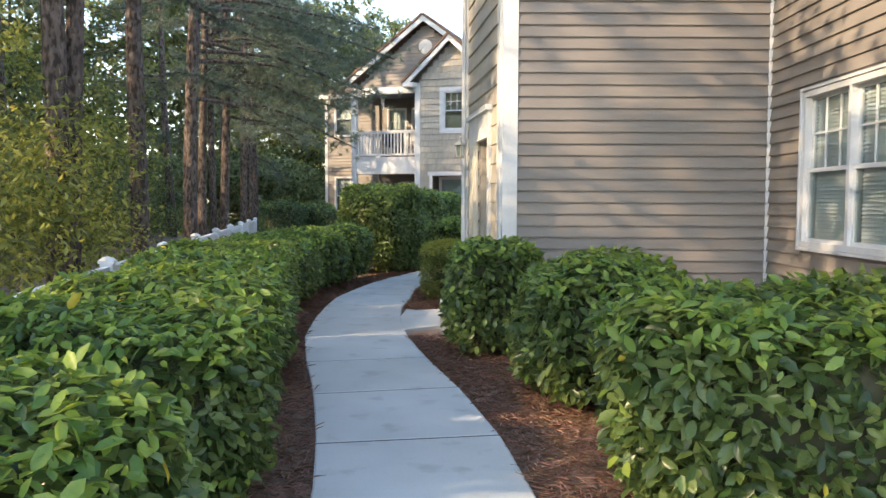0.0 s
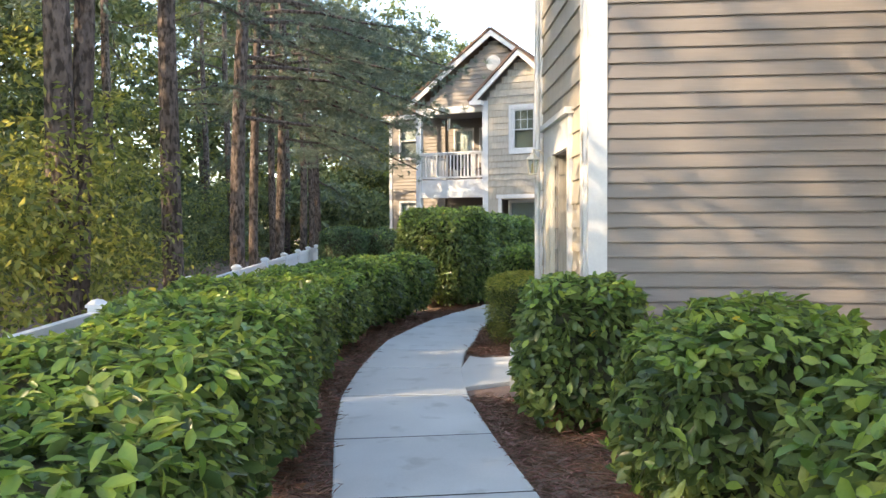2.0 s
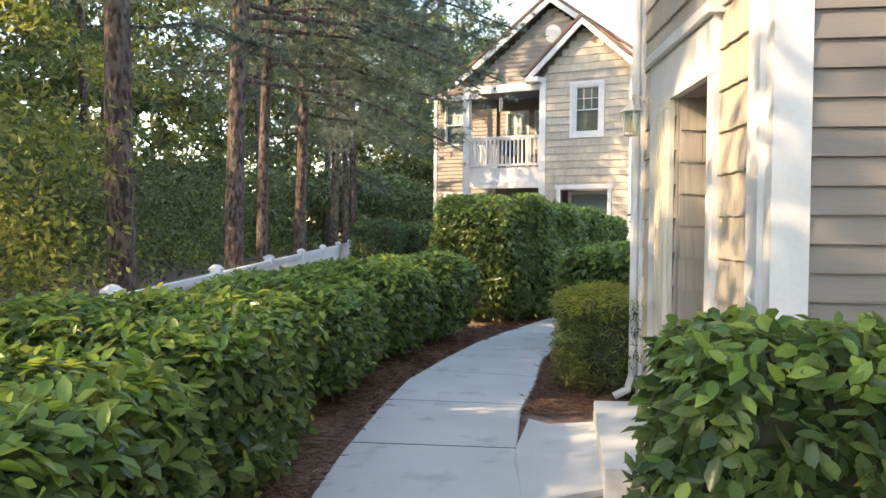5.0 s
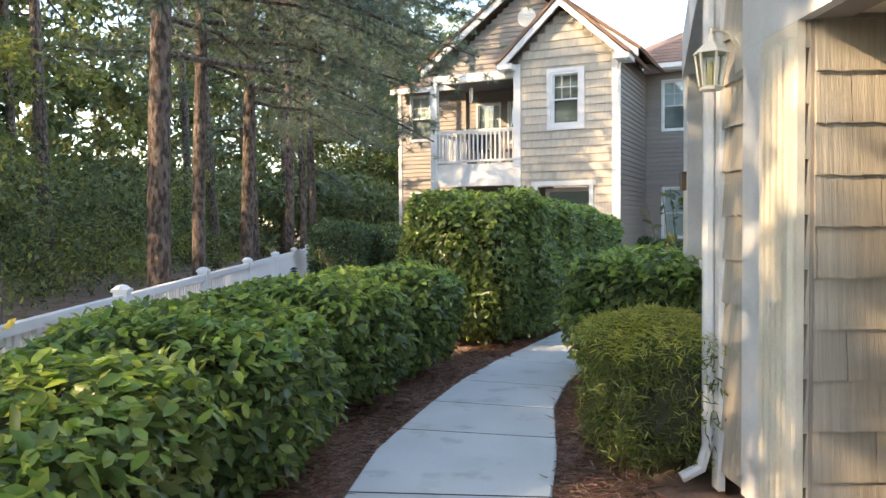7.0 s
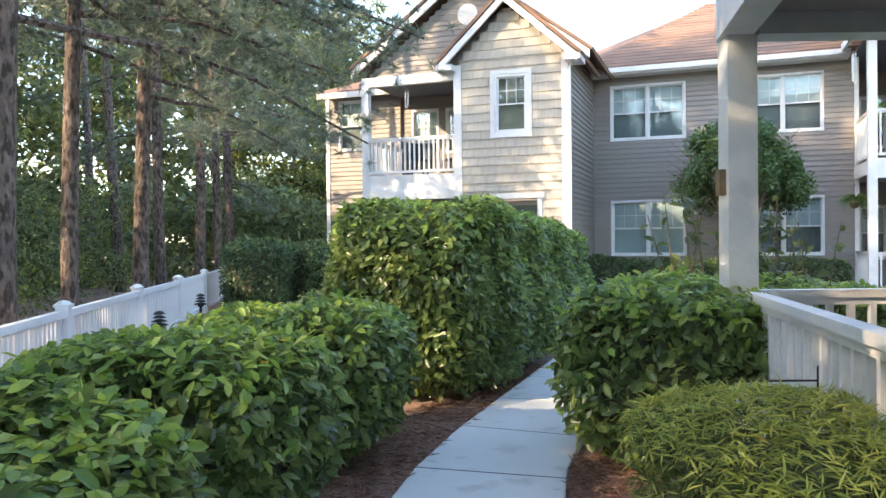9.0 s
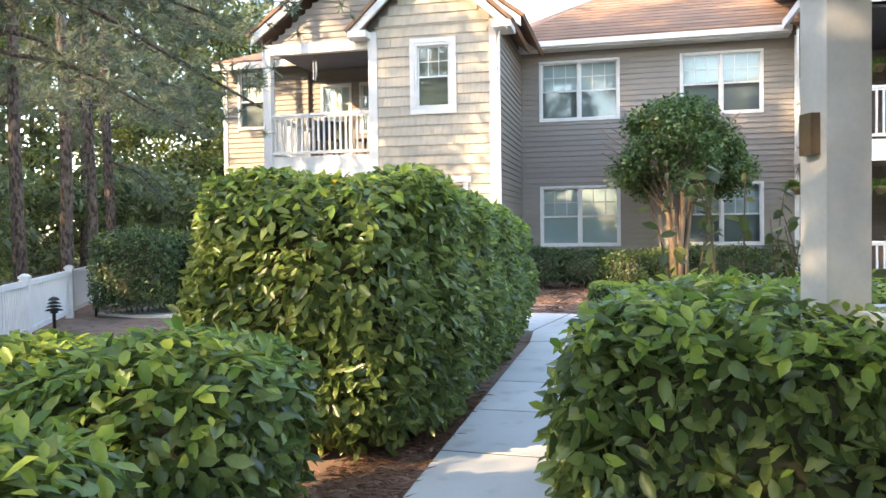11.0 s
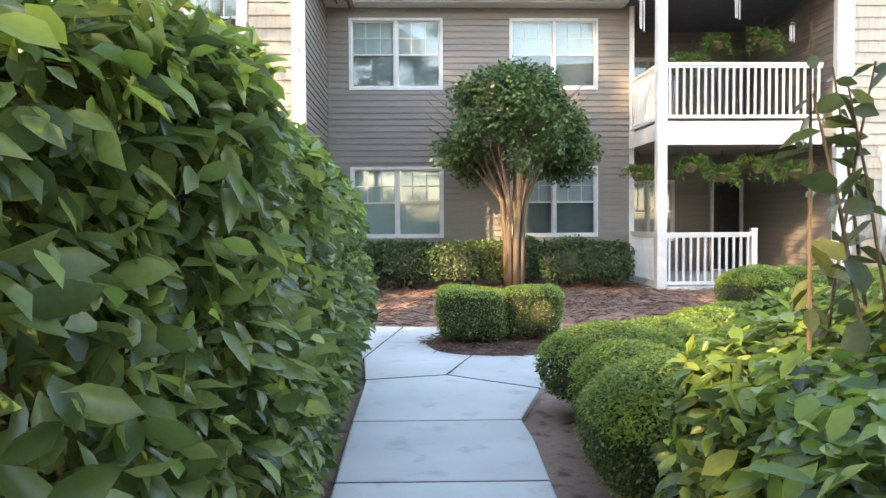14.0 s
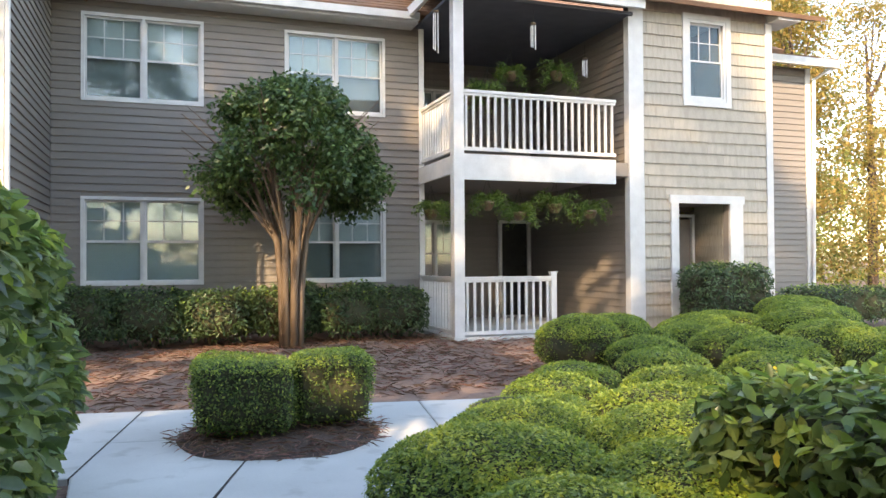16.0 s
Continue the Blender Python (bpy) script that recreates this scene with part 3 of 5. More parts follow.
def window(parent, m, x0, z0, x1, z1, sashes=2, cover="shade", casing=0.0, room=True, grid=True):
    """A double-hung window unit: frame, sashes, muntins in the upper sash, panes, what hangs behind them."""
    w = part("window", ring_frame(x0 - 0.0, z0, x1, z1, 0.055, -0.035, 0.08), M_WHITE, parent, "white double-hung window", m)
    if casing:
        part("casing", ring_frame(x0 - casing, z0 - casing, x1 + casing, z1 + casing, casing - 0.003, -0.05, 0.0), M_WHITE, w)
    n = sashes
    cell = (x1 - x0 - 0.11 + 0.05) / n
    zm = z0 + (z1 - z0) * 0.49
    for i in range(n):
        a = x0 + 0.055 + i * cell
        b = a + cell - 0.05
        if i:
            part("mullion", Geo().box(a - 0.05, -0.03, z0 + 0.055, a, 0.08, z1 - 0.055), M_WHITE, w)
        part("sash", ring_frame(a, z0 + 0.055, b, zm + 0.02, 0.032, 0.0, 0.03), M_WHITE, w)
        part("sash", ring_frame(a, zm - 0.005, b, z1 - 0.055, 0.032, 0.033, 0.06), M_WHITE, w)
        pane = part("pane", Geo().box(a + 0.03, 0.012, z0 + 0.085, b - 0.03, 0.016, zm - 0.01), M_GLASS, w)
        pane2 = part("pane", Geo().box(a + 0.03, 0.044, zm + 0.02, b - 0.03, 0.048, z1 - 0.085), M_GLASS, w)
        pane.visible_shadow = pane2.visible_shadow = False
        if grid:
            for k in (1, 2):
                x = a + (b - a) * k / 3
                part("muntin", Geo().box(x - 0.008, 0.036, zm + 0.02, x + 0.008, 0.055, z1 - 0.085), M_WHITE, w)
            z = (zm + z1 - 0.05) / 2
            part("muntin", Geo().box(a + 0.03, 0.037, z - 0.008, b - 0.03, 0.054, z + 0.008), M_WHITE, w)
        if cover == "blind":
            g, z = Geo(), z0 + 0.1
            while z < z1 - 0.08:
                g.box(-(b - a) / 2 + 0.03, -0.017, z, (b - a) / 2 - 0.03, 0.017, z + 0.004)
                g.v[-8:] = [(x, y * 0.8, zz + (y * 1.15)) for x, y, zz in g.v[-8:]]
                z += 0.034
            tagged(part("blind", g, M_BLIND, w, "white slatted blind", pose((a + b) / 2, 0.078, 0)), kind="stuff")
        elif cover:
            mt = M_TANSHADE if cover == "tan" else M_SHADE
            part("shade", Geo().box(a + 0.02, 0.10, z0 + 0.06, b - 0.02, 0.105, zm), mt, w)
            part("curtain", Geo().box(a + 0.02, 0.13, zm, b - 0.02, 0.135, z1 - 0.06), M_BLIND if cover == "shade" else mt, w)
    # shallow added box in place of the room, its dimness in the grey
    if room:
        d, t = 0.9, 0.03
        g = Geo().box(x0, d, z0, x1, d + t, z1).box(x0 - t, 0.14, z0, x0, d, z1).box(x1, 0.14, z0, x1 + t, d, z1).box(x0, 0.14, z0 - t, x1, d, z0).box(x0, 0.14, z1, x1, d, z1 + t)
        part("dim_room_box", g, M_ROOM, w)
    return w


def baluster_run(parent, m, L, z0, z1, step=0.125, posts=(), material=None):
    """A railing along local x from 0 to L, with its rails and each baluster."""
    material = material or M_WHITE
    r = part("railing", Geo().box(0, -0.045, z1 - 0.05, L, 0.045, z1).box(0, -0.022, z1 - 0.095, L, 0.022, z1 - 0.05), material, parent, m=m)
    part("bottom_rail", Geo().box(0, -0.03, z0, L, 0.03, z0 + 0.06), material, r)
    me = Geo().box(-0.019, -0.019, z0 + 0.06, 0.019, 0.019, z1 - 0.095).mesh("baluster", material)
    n = max(2, int(L / step))
    for i in range(n):
        part("baluster", me, None, r, m=pose((i + 0.5) * L / n, 0, 0))
    for x in posts:
        part("newel", Geo().box(x - 0.05, -0.05, 0, x + 0.05, 0.05, z1 + 0.05).box(x - 0.06, -0.06, z1 + 0.05, x + 0.06, 0.06, z1 + 0.075), material, r)
    return r


def downpipe(parent, pts, label="white downspout"):
    return part("downspout", Geo().tube(pts, [0.03] * len(pts), 8), M_WHITE, parent, label)


# ---- near building ----
near = thing("apartment_building", "two-storey taupe building with cream shake entry wall", "building", pose(0.67, 8.10, 0))
HN = 6.2
wall("wall", near, pose(0.10, 0, 0), 2.61, 0.05, HN, exposure=0.122, label="taupe lap siding wall")
part("corner_trim", Geo().box(-0.055, -0.03, 0, 0.10, 0.10, HN), M_WHITE, near, "white corner board")
part("inner_corner_trim", Geo().box(2.695, -0.03, 0, 2.74, 0.0, HN), M_WHITE, near)
# side wall that comes back towards the walk's start
wall("wall", near, pose(2.74, 0.0, 0, 0, 0, -90), 6.5, 0.05, HN, holes=[(0.78, 0.98, 2.46, 2.43)], exposure=0.122, label="taupe lap siding wall")
window(near, pose(2.74, 0.0, 0, 0, 0, -90), 0.78, 0.98, 2.46, 2.43, cover="blind", casing=0.03)
# shake wall by the walk, turned a little off square; local x runs back to the corner from its far end
SW = pose(-0.030, 0.08, 0, 0, 0, 7.0) @ pose(0, 2.44, 0, 0, 0, -90)
wall("wall", near, SW, 2.40, 0.10, HN, holes=[(0.92, 0.10, 1.66, 2.14)], exposure=0.215, material=M_SHAKE, lip=0.022, shake=True, label="cream shake wall")
part("corner_trim", Geo().box(2.28, -0.05, 0, 2.42, -0.0, HN), M_WHITE, near, "white corner board", SW)
part("end_trim", Geo().box(-0.03, -0.035, 0, 0.06, 0.0, HN), M_WHITE, near, m=SW)
# alcove and its fluted pilasters
cas = part("door_surround", Geo().box(0.38, -0.05, 2.14, 1.77, 0.0, 2.44), M_WHITE, near, "white door surround with fluted side", SW)
part("jamb", Geo().box(0.38, -0.048, 0.10, 0.60, 0.0, 2.14), M_WHITE, cas)
part("jamb", Geo().box(1.66, -0.045, 0.10, 1.77, 0.0, 2.14), M_WHITE, cas)
part("drip_cap", Geo().box(0.34, -0.09, 2.44, 1.81, 0.0, 2.50), M_WHITE, cas)
part("pilaster", Geo().box(0.60, -0.05, 0.10, 0.915, -0.02, 2.138), M_CREAM, cas)
for i in range(5):
    part("flute", Geo().box(0.625 + i * 0.056, -0.072, 0.16, 0.657 + i * 0.056, -0.05, 2.08), M_CREAM, cas)
wall("alcove_wall", near, SW @ pose(0.926, 0.012, 0, 0, 0, 90), 1.03, 0.14, 2.18, exposure=0.2, material=M_SHAKE, lip=0.018, shake=True)
wall("alcove_wall", near, SW @ pose(1.654, 1.042, 0, 0, 0, -90), 1.03, 0.14, 2.18, exposure=0.2, material=M_SHAKE, lip=0.018, shake=True)
part("alcove_ceiling", Geo().box(0.80, 0.145, 2.16, 1.78, 1.1, 2.22), M_CREAM, near, m=SW)
dr = part("door", Geo().box(0.98, 1.0, 0.15, 1.60, 1.045, 2.08), M_DOOR, near, "taupe panelled door", SW)
for x in (1.03, 1.32):
    for z, h in ((0.3, 0.55), (1.0, 0.85)):
        part("panel", Geo().box(x, 0.985, z, x + 0.23, 1.0, z + h), M_DOOR, dr)
part("door_frame", ring_frame(0.922, 0.14, 1.658, 2.15, 0.058, 0.97, 1.05), M_WHITE, near, m=SW)
part("door_knob", Geo().lathe([(0.012, 0), (0.012, 0.03), (0.028, 0.04), (0.028, 0.06), (0.01, 0.07)], sides=10), M_BRONZE, dr, m=pose(1.05, 1.0, 1.05, 90))


def lantern(parent, m):
    """A coach lantern on a bracket: back plate, arm, roof, cage, glass."""
    L = part("lantern", Geo().lathe([(0.052, 0.0), (0.056, 0.012), (0.044, 0.02)], sides=6), M_CREAM, parent, "cream coach lantern with amber glass", m)
    part("backplate", Geo().box(-0.055, 0.135, 0.06, 0.055, 0.155, 0.30), M_CREAM, L)
    part("arm", Geo().tube([(0, 0.14, 0.20), (0, 0.08, 0.27), (0, 0.0, 0.285), (0, 0, 0.24)], [0.012] * 4, 8), M_CREAM, L)
    part("roof", Geo().lathe([(0.085, 0.17), (0.078, 0.18), (0.03, 0.225), (0.02, 0.25), (0.008, 0.262)], sides=6), M_CREAM, L)
    for k in range(6):
        a = k * math.pi / 3
        part("bar", Geo().tube([(0.05 * math.cos(a), 0.05 * math.sin(a), 0.02), (0.072 * math.cos(a), 0.072 * math.sin(a), 0.17)], [0.006, 0.006], 4), M_CREAM, L)
    part("glass", Geo().lathe([(0.045, 0.02), (0.066, 0.17)], sides=6), M_GLASS, L)
    part("candle", Geo().lathe([(0.018, 0.02), (0.018, 0.11), (0.005, 0.14)], sides=8), M_AMBER, L)
    return L


M_AMBER = mat("amber_glass", (0.55, 0.42, 0.18), (0.62, 0.50, 0.25), 6, 0.15, bump=0)
lantern(near, SW @ pose(0.27, -0.155, 1.98))
part("porch_slab", Geo().prism([(-0.70, 0.40), (-0.14, 0.40), (-0.14, 0.6), (0.9, 0.8), (0.75, 2.1), (-0.4, 1.92), (-0.70, 1.90)], -0.1, 0.14), M_CONC, near, "concrete porch step")
thing("doormat", "dark coarse doormat on the porch step", "doormat", pose(0.84, 9.42, 0.142, 0, 0, 8), geo=Geo().box(-0.28, -0.42, 0, 0.2, 0.3, 0.014), material=M_MAT)
downpipe(near, [SW @ Vector(p) for p in ((-0.01, -0.065, HN), (-0.01, -0.065, 0.22), (-0.01, -0.10, 0.10), (-0.01, -0.20, 0.05))])
# patio bay beyond the shake wall: post, beam, deck over, rails
part("patio_slab", Geo().box(-0.2, 2.62, -0.1, 3.2, 5.5, 0.05), M_CONC, near)
PB = (0.14, 5.32)
part("porch_post", Geo().box(PB[0] - 0.09, PB[1] - 0.09, 0, PB[0] + 0.09, PB[1] + 0.09, 2.62).box(PB[0] - 0.11, PB[1] - 0.11, 0.0, PB[0] + 0.11, PB[1] + 0.11, 0.14),
     M_WHITE, near, "square white porch post")
part("post_light", Geo().box(PB[0] - 0.13, PB[1] - 0.05, 1.64, PB[0] - 0.091, PB[1] + 0.03, 1.80), M_BRONZE, near, "small bronze post light")
part("beam", Geo().slab((-0.42, 2.55, 2.98), (-0.22, 2.55, 2.98), (PB[0] + 0.1, PB[1] + 0.1, 2.98), (PB[0] - 0.1, PB[1] + 0.1, 2.98), 0.36)
     .box(PB[0] + 0.1, PB[1] - 0.1, 2.62, 3.2, PB[1] + 0.1, 2.98), M_WHITE, near, "white painted beam")
part("deck", Geo().prism([(-0.20, 2.6), (3.2, 2.6), (3.2, 5.2), (0.2, 5.2)], 2.75, 2.95), M_BACK, near)
part("upper_wall", Geo().prism([(-0.34, 2.56), (3.2, 2.56), (3.2, PB[1]), (PB[0], PB[1])], 2.985, HN), M_SIDING, near)
part("end_wall", Geo().box(0.0, 2.62, 0.0, 3.2, 2.74, 2.75), M_SIDING, near)
part("inner_wall", Geo().box(3.06, 2.75, 0.0, 3.2, 5.4, 2.75), M_SIDING, near)
baluster_run(near, pose(-0.24, 2.66, 0.05, 0, 0, math.degrees(math.atan2(PB[1] - 2.75, PB[0] + 0.28))), 2.52, 0.08, 1.0, 0.13)
baluster_run(near, pose(PB[0] + 0.1, PB[1], 0.05), 2.9, 0.08, 1.0, 0.13)
part("roof", Geo().slab((-0.65, -0.5, HN + 0.02), (6.4, -0.5, HN + 0.02), (6.4, 2.6, HN + 1.7), (0.6, 2.6, HN + 1.7), 0.12)
     .slab((0.6, 2.6, HN + 1.7), (6.4, 2.6, HN + 1.7), (6.4, 5.8, HN + 0.02), (-0.65, 5.8, HN + 0.02), 0.12)
     .slab((-0.65, 5.8, HN + 0.02), (-0.65, -0.5, HN + 0.02), (0.6, 2.6, HN + 1.7), (0.6, 2.6, HN + 1.7), 0.12)
     .slab((2.3, -7.0, HN), (9.0, -7.0, HN), (9.0, 0.5, HN + 0.3), (2.3, 0.5, HN + 0.3), 0.12), M_ROOF, near, "brown shingle roof")
part("back_wall", Geo().box(6.0, -6.5, 0, 6.14, 5.4, HN).box(2.74, -6.64, 0, 6.0, -6.5, HN), M_SIDING, near)

# ---- far building: local x along its face, y into it ----
far = thing("apartment_building", "two-storey taupe apartment building with cream gabled wings", "building", pose(0, 0, 0, 0, 0, -18.7))
BM, BL, BR, ZE = 28.8, 25.2, 26.9, 5.72
W4 = [(-6.38, 3.98, -4.45, 5.45), (-3.07, 3.98, -1.22, 5.45), (-6.38, 0.92, -4.45, 2.40), (-3.07, 0.92, -1.22, 2.40)]
wall("wall", far, pose(-7.0, BM, 0), 6.5, 0.05, ZE, [(a + 7, b, c + 7, d) for a, b, c, d in W4], exposure=0.128, label="taupe lap siding wall")
for k, (a, b, c, d) in enumerate(W4):
    window(far, pose(0, BM, 0), a, b, c, d, cover=("shade", "shade", "blind", "shade")[k])
part("corner_trim", Geo().box(-0.56, BM - 0.03, 0, -0.46, BM + 0.1, ZE), M_WHITE, far)
# left wing: small gable in front
GA, GB, GAP, GZ = -9.42, -6.86, -8.25, 5.62
def small_span(z):
    f = max(0.0, (z - GZ) / (6.78 - GZ))
    return (GA + (GAP - GA) * f + 9.42, GB + (GAP - GB) * f + 9.42)
wall("wall", far, pose(GA, BL, 0), GB - GA, 0.05, GZ, [(0.86, 3.86, 1.64, 5.22), (0.5, 0.1, 1.86, 2.34)], exposure=0.205, material=M_SHAKE, lip=0.028, shake=True, step=2.4, label="cream shake wall")
wall("gable", far, pose(GA, BL, 0), 1, GZ, 6.75, exposure=0.205, material=M_SHAKE, lip=0.028, shake=True, step=2.4, span=small_span)
window(far, pose(GA, BL, 0), 0.86, 3.86, 1.64, 5.22, sashes=1, cover="tan", casing=0.10)
window(far, pose(GA, BL + 0.7, 0), 0.5, 0.3, 1.86, 2.3, sashes=1, cover="shade", grid=False)
part("opening_trim", Geo().box(0.40, -0.05, 0.05, 0.5, 0, 2.34).box(1.86, -0.05, 0.05, 1.96, 0, 2.34).box(0.34, -0.06, 2.34, 2.02, 0, 2.46), M_WHITE, far, m=pose(GA, BL, 0))
part("corner_trim", Geo().box(GB - 0.13, BL - 0.03, 0, GB + 0.02, BL + 0.1, GZ), M_WHITE, far, "white corner board")
part("corner_trim", Geo().box(GA - 0.14, BL - 0.045, 0, GA + 0.05, BL - 0.028, GZ - 0.1), M_WHITE, far, "white corner board")
wall("wall", far, pose(GB + 0.02, BL + 0.1, 0, 0, 0, 90), BM - BL - 0.1, 0.05, ZE, exposure=0.128)
downpipe(far, [(GB + 0.33, BL + 0.02, 5.62), (GB + 0.1, BL - 0.06, 5.42), (GB + 0.07, BL - 0.08, 5.2), (GB + 0.07, BL - 0.08, 0.1)])
# big gable behind, over the balcony
BAP, BZ = -9.28, 7.55
BG = BL + 0.25
def big_span(z):
    f = (z - 5.42) / (BZ - 5.42)
    return (-11.95 + (BAP + 11.95) * f + 12, min(-6.7, -6.6 + (BAP + 6.6) * f) + 12)
wall("gable", far, pose(-12, BG, 0), 1, 5.42, BZ - 0.05, exposure=0.128, span=big_span, label="taupe siding gable")
vent = part("gable_vent", Geo().tube([(0, -0.03, 0), (0, 0.0, 0)], [0.25, 0.25], 20), M_WHITE, far, "round white louvred vent", pose(BAP + 0.0, BG, 6.78))
for i in range(7):
    hw = math.sqrt(0.2 ** 2 - (0.17 - i * 0.057) ** 2)
    part("louvre", Geo().box(-hw, -0.05, -0.17 + i * 0.057 - 0.012, hw, -0.03, -0.17 + i * 0.057 + 0.012), M_BLIND, vent)
def rake(p, q, y0, y1, t=0.19):
    """A sloping barge board between two points of the gable."""
    (ax, az), (bx, bz) = p, q
    g = Geo()
    g.v = [(ax, y0, az), (bx, y0, bz), (bx, y0, bz - t), (ax, y0, az - t), (ax, y1, az), (bx, y1, bz), (bx, y1, bz - t), (ax, y1, az - t)]
    g.f = [(0, 3, 2, 1), (4, 5, 6, 7), (0, 1, 5, 4), (3, 7, 6, 2), (0, 4, 7, 3), (1, 2, 6, 5)]
    return g
part("barge_board", rake((-12.25, 5.62), (BAP, 7.80), BG - 0.30, BG - 0.24), M_WHITE, far, "white barge board")
part("barge_board", rake((-6.35, 5.62), (BAP, 7.80), BG - 0.30, BG - 0.24), M_WHITE, far, "white barge board")
part("barge_board", rake((-9.86, 5.50), (GAP, 7.02), BL - 0.34, BL - 0.27), M_WHITE, far, "white barge board")
part("barge_board", rake((-6.58, 5.50), (GAP, 7.02), BL - 0.34, BL - 0.27), M_WHITE, far, "white barge board")
part("eave_return", Geo().box(-9.90, BL - 0.36, 5.36, -9.5, BL + 0.3, 5.50), M_WHITE, far)
part("eave_return", Geo().box(-6.86, BL - 0.36, 5.36, -6.5, BL + 0.3, 5.50), M_WHITE, far)
def pitched(x0, xa, x1, ze, za, y0, y1):
    return Geo().slab((x0, y0, ze), (xa, y0, za), (xa, y1, za), (x0, y1, ze), -0.07).slab((xa, y0, za), (x1, y0, ze), (x1, y1, ze), (xa, y1, za), -0.07)
part("roof", pitched(-12.3, BAP, -6.3, 5.60, 7.82, BG - 0.34, 33.0), M_ROOF, far, "brown shingle roof")
part("roof", pitched(-9.92, GAP, -6.5, 5.47, 7.04, BL - 0.38, BG + 2.5), M_ROOF, far, "brown shingle roof")
# balcony of the left wing
part("deck", Geo().box(-12.0, BL + 0.1, 2.62, -9.45, BL + 2.6, 3.0), M_WHITE, far, "white balcony deck")
part("post", Geo().box(-12.0, BL + 0.02, 0, -11.82, BL + 0.2, 5.42), M_WHITE, far, "square white post")
part("beam", Geo().box(-12.0, BL + 0.03, 5.20, -9.42, BL + 0.18, 5.42), M_WHITE, far)
part("beam", Geo().box(-12.0, BL + 0.05, 2.40, -9.42, BL + 0.2, 2.62), M_WHITE, far)
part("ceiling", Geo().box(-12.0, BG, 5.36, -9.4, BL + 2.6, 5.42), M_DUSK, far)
baluster_run(far, pose(-11.82, BL + 0.1, 0), 2.38, 3.05, 3.92, 0.12)
baluster_run(far, pose(-11.92, BL + 0.2, 0, 0, 0, 90), 2.2, 3.05, 3.92, 0.12)
RW = [(0.35, 3.2, 1.15, 5.0), (1.35, 3.75, 2.3, 5.0), (0.9, 0.2, 2.3, 2.2)]
wall("wall", far, pose(-12.0, BL + 2.5, 0), 2.7, 0.05, 5.42, RW, exposure=0.128)
for a, b, c, d in RW:
    window(far, pose(-12.0, BL + 2.5, 0), a, b, c, d, sashes=1 if c - a < 1 else 2, cover="shade")
wall("wall", far, pose(-9.40, BL + 2.5, 0, 0, 0, -90), 2.4, 0.05, 5.42, exposure=0.128)
# set-back wall at the far left
LW = [(0.30, 3.95, 1.30, 5.38), (0.30, 0.92, 1.30, 2.40)]
wall("wall", far, pose(-14.15, 27.6, 0), 2.2, 0.05, 5.5, LW, exposure=0.128)
for a, b, c, d in LW:
    window(far, pose(-14.15, 27.6, 0), a, b, c, d, sashes=1, cover="shade")
part("corner_trim", Geo().box(-14.26, 27.56, 0, -14.15, 27.7, 5.5), M_WHITE, far, "white corner board")
wall("wall", far, pose(-14.2, 35.0, 0, 0, 0, -90), 7.3, 0.05, 5.5, exposure=0.128)
part("roof", Geo().slab((-14.32, 27.2, 5.52), (-11.5, 27.2, 5.52), (-10.5, 33, 7.6), (-12.5, 33, 7.6), -0.08), M_ROOF, far)
part("fascia", Geo().box(-14.32, 27.16, 5.40, -12.0, 27.22, 5.56), M_WHITE, far)
# main roof with gutter
part("roof", Geo().slab((-7.2, BM - 0.45, 5.82), (7.7, BM - 0.45, 5.82), (7.7, 34.0, 8.75), (-4.0, 34.0, 8.75), -0.08)
     .slab((-9.5, 30.0, 5.82), (-7.2, BM - 0.45, 5.82), (-4.0, 34.0, 8.75), (-4.0, 34.2, 8.75), -0.08)
     .slab((7.7, 39.6, 5.82), (-9.5, 39.6, 5.82), (-4.0, 34.0, 8.75), (7.7, 34.0, 8.75), -0.08), M_ROOF, far, "sunlit brown shingle roof")
for i in range(20):
    f = (i + 0.5) / 20
    part("shingle_course", Geo().slab((-7.1 + 3.1 * f, BM - 0.45 + 5.65 * f, 5.835 + 2.93 * f + 0.075), (7.6, BM - 0.45 + 5.65 * f, 5.835 + 2.93 * f + 0.075),
         (7.6, BM - 0.45 + 5.65 * (f + 0.052), 5.825 + 2.93 * (f + 0.052) + 0.07), (-7.1 + 3.1 * f, BM - 0.45 + 5.65 * (f + 0.052), 5.825 + 2.93 * (f + 0.052) + 0.07), -0.012), M_ROOF, far)
part("vent_pipe", Geo().tube([(-2.2, 32.2, 7.6), (-2.2, 32.2, 8.25)], [0.05, 0.05], 10), M_WHITE, far, "white roof vent pipe")
part("gutter", Geo().box(-6.8, BM - 0.56, 5.70, -0.7, BM - 0.45, 5.83).box(-6.84, BM - 0.45, 5.66, -0.7, BM, 5.70), M_WHITE, far, "white gutter and soffit")
part("back_wall", Geo().box(-14.1, 39.3, 0, 7.8, 39.44, 5.8).box(7.66, BR + 1.06, 0, 7.8, 39.3, 5.3), M_SIDING, far)
# right balcony
AX0, AX1 = -0.50, 2.86
part("post", Geo().box(AX0 - 0.08, BR - 0.08, 0, AX0 + 0.1, BR + 0.1, 5.75), M_WHITE, far, "square white post")
part("deck", Geo().box(AX0 - 0.09, BR - 0.05, 2.65, AX1 - 0.35, BR - 0.0, 3.08).box(AX0 - 0.07, BR, 2.75, AX0 - 0.02, BM, 3.05), M_WHITE, far, "white balcony fascia")
part("deck_floor", Geo().box(AX0, BR + 0.0, 2.80, AX1, 31.1, 3.04), M_BACK, far)
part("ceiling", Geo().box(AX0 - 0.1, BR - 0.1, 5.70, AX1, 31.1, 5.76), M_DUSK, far)
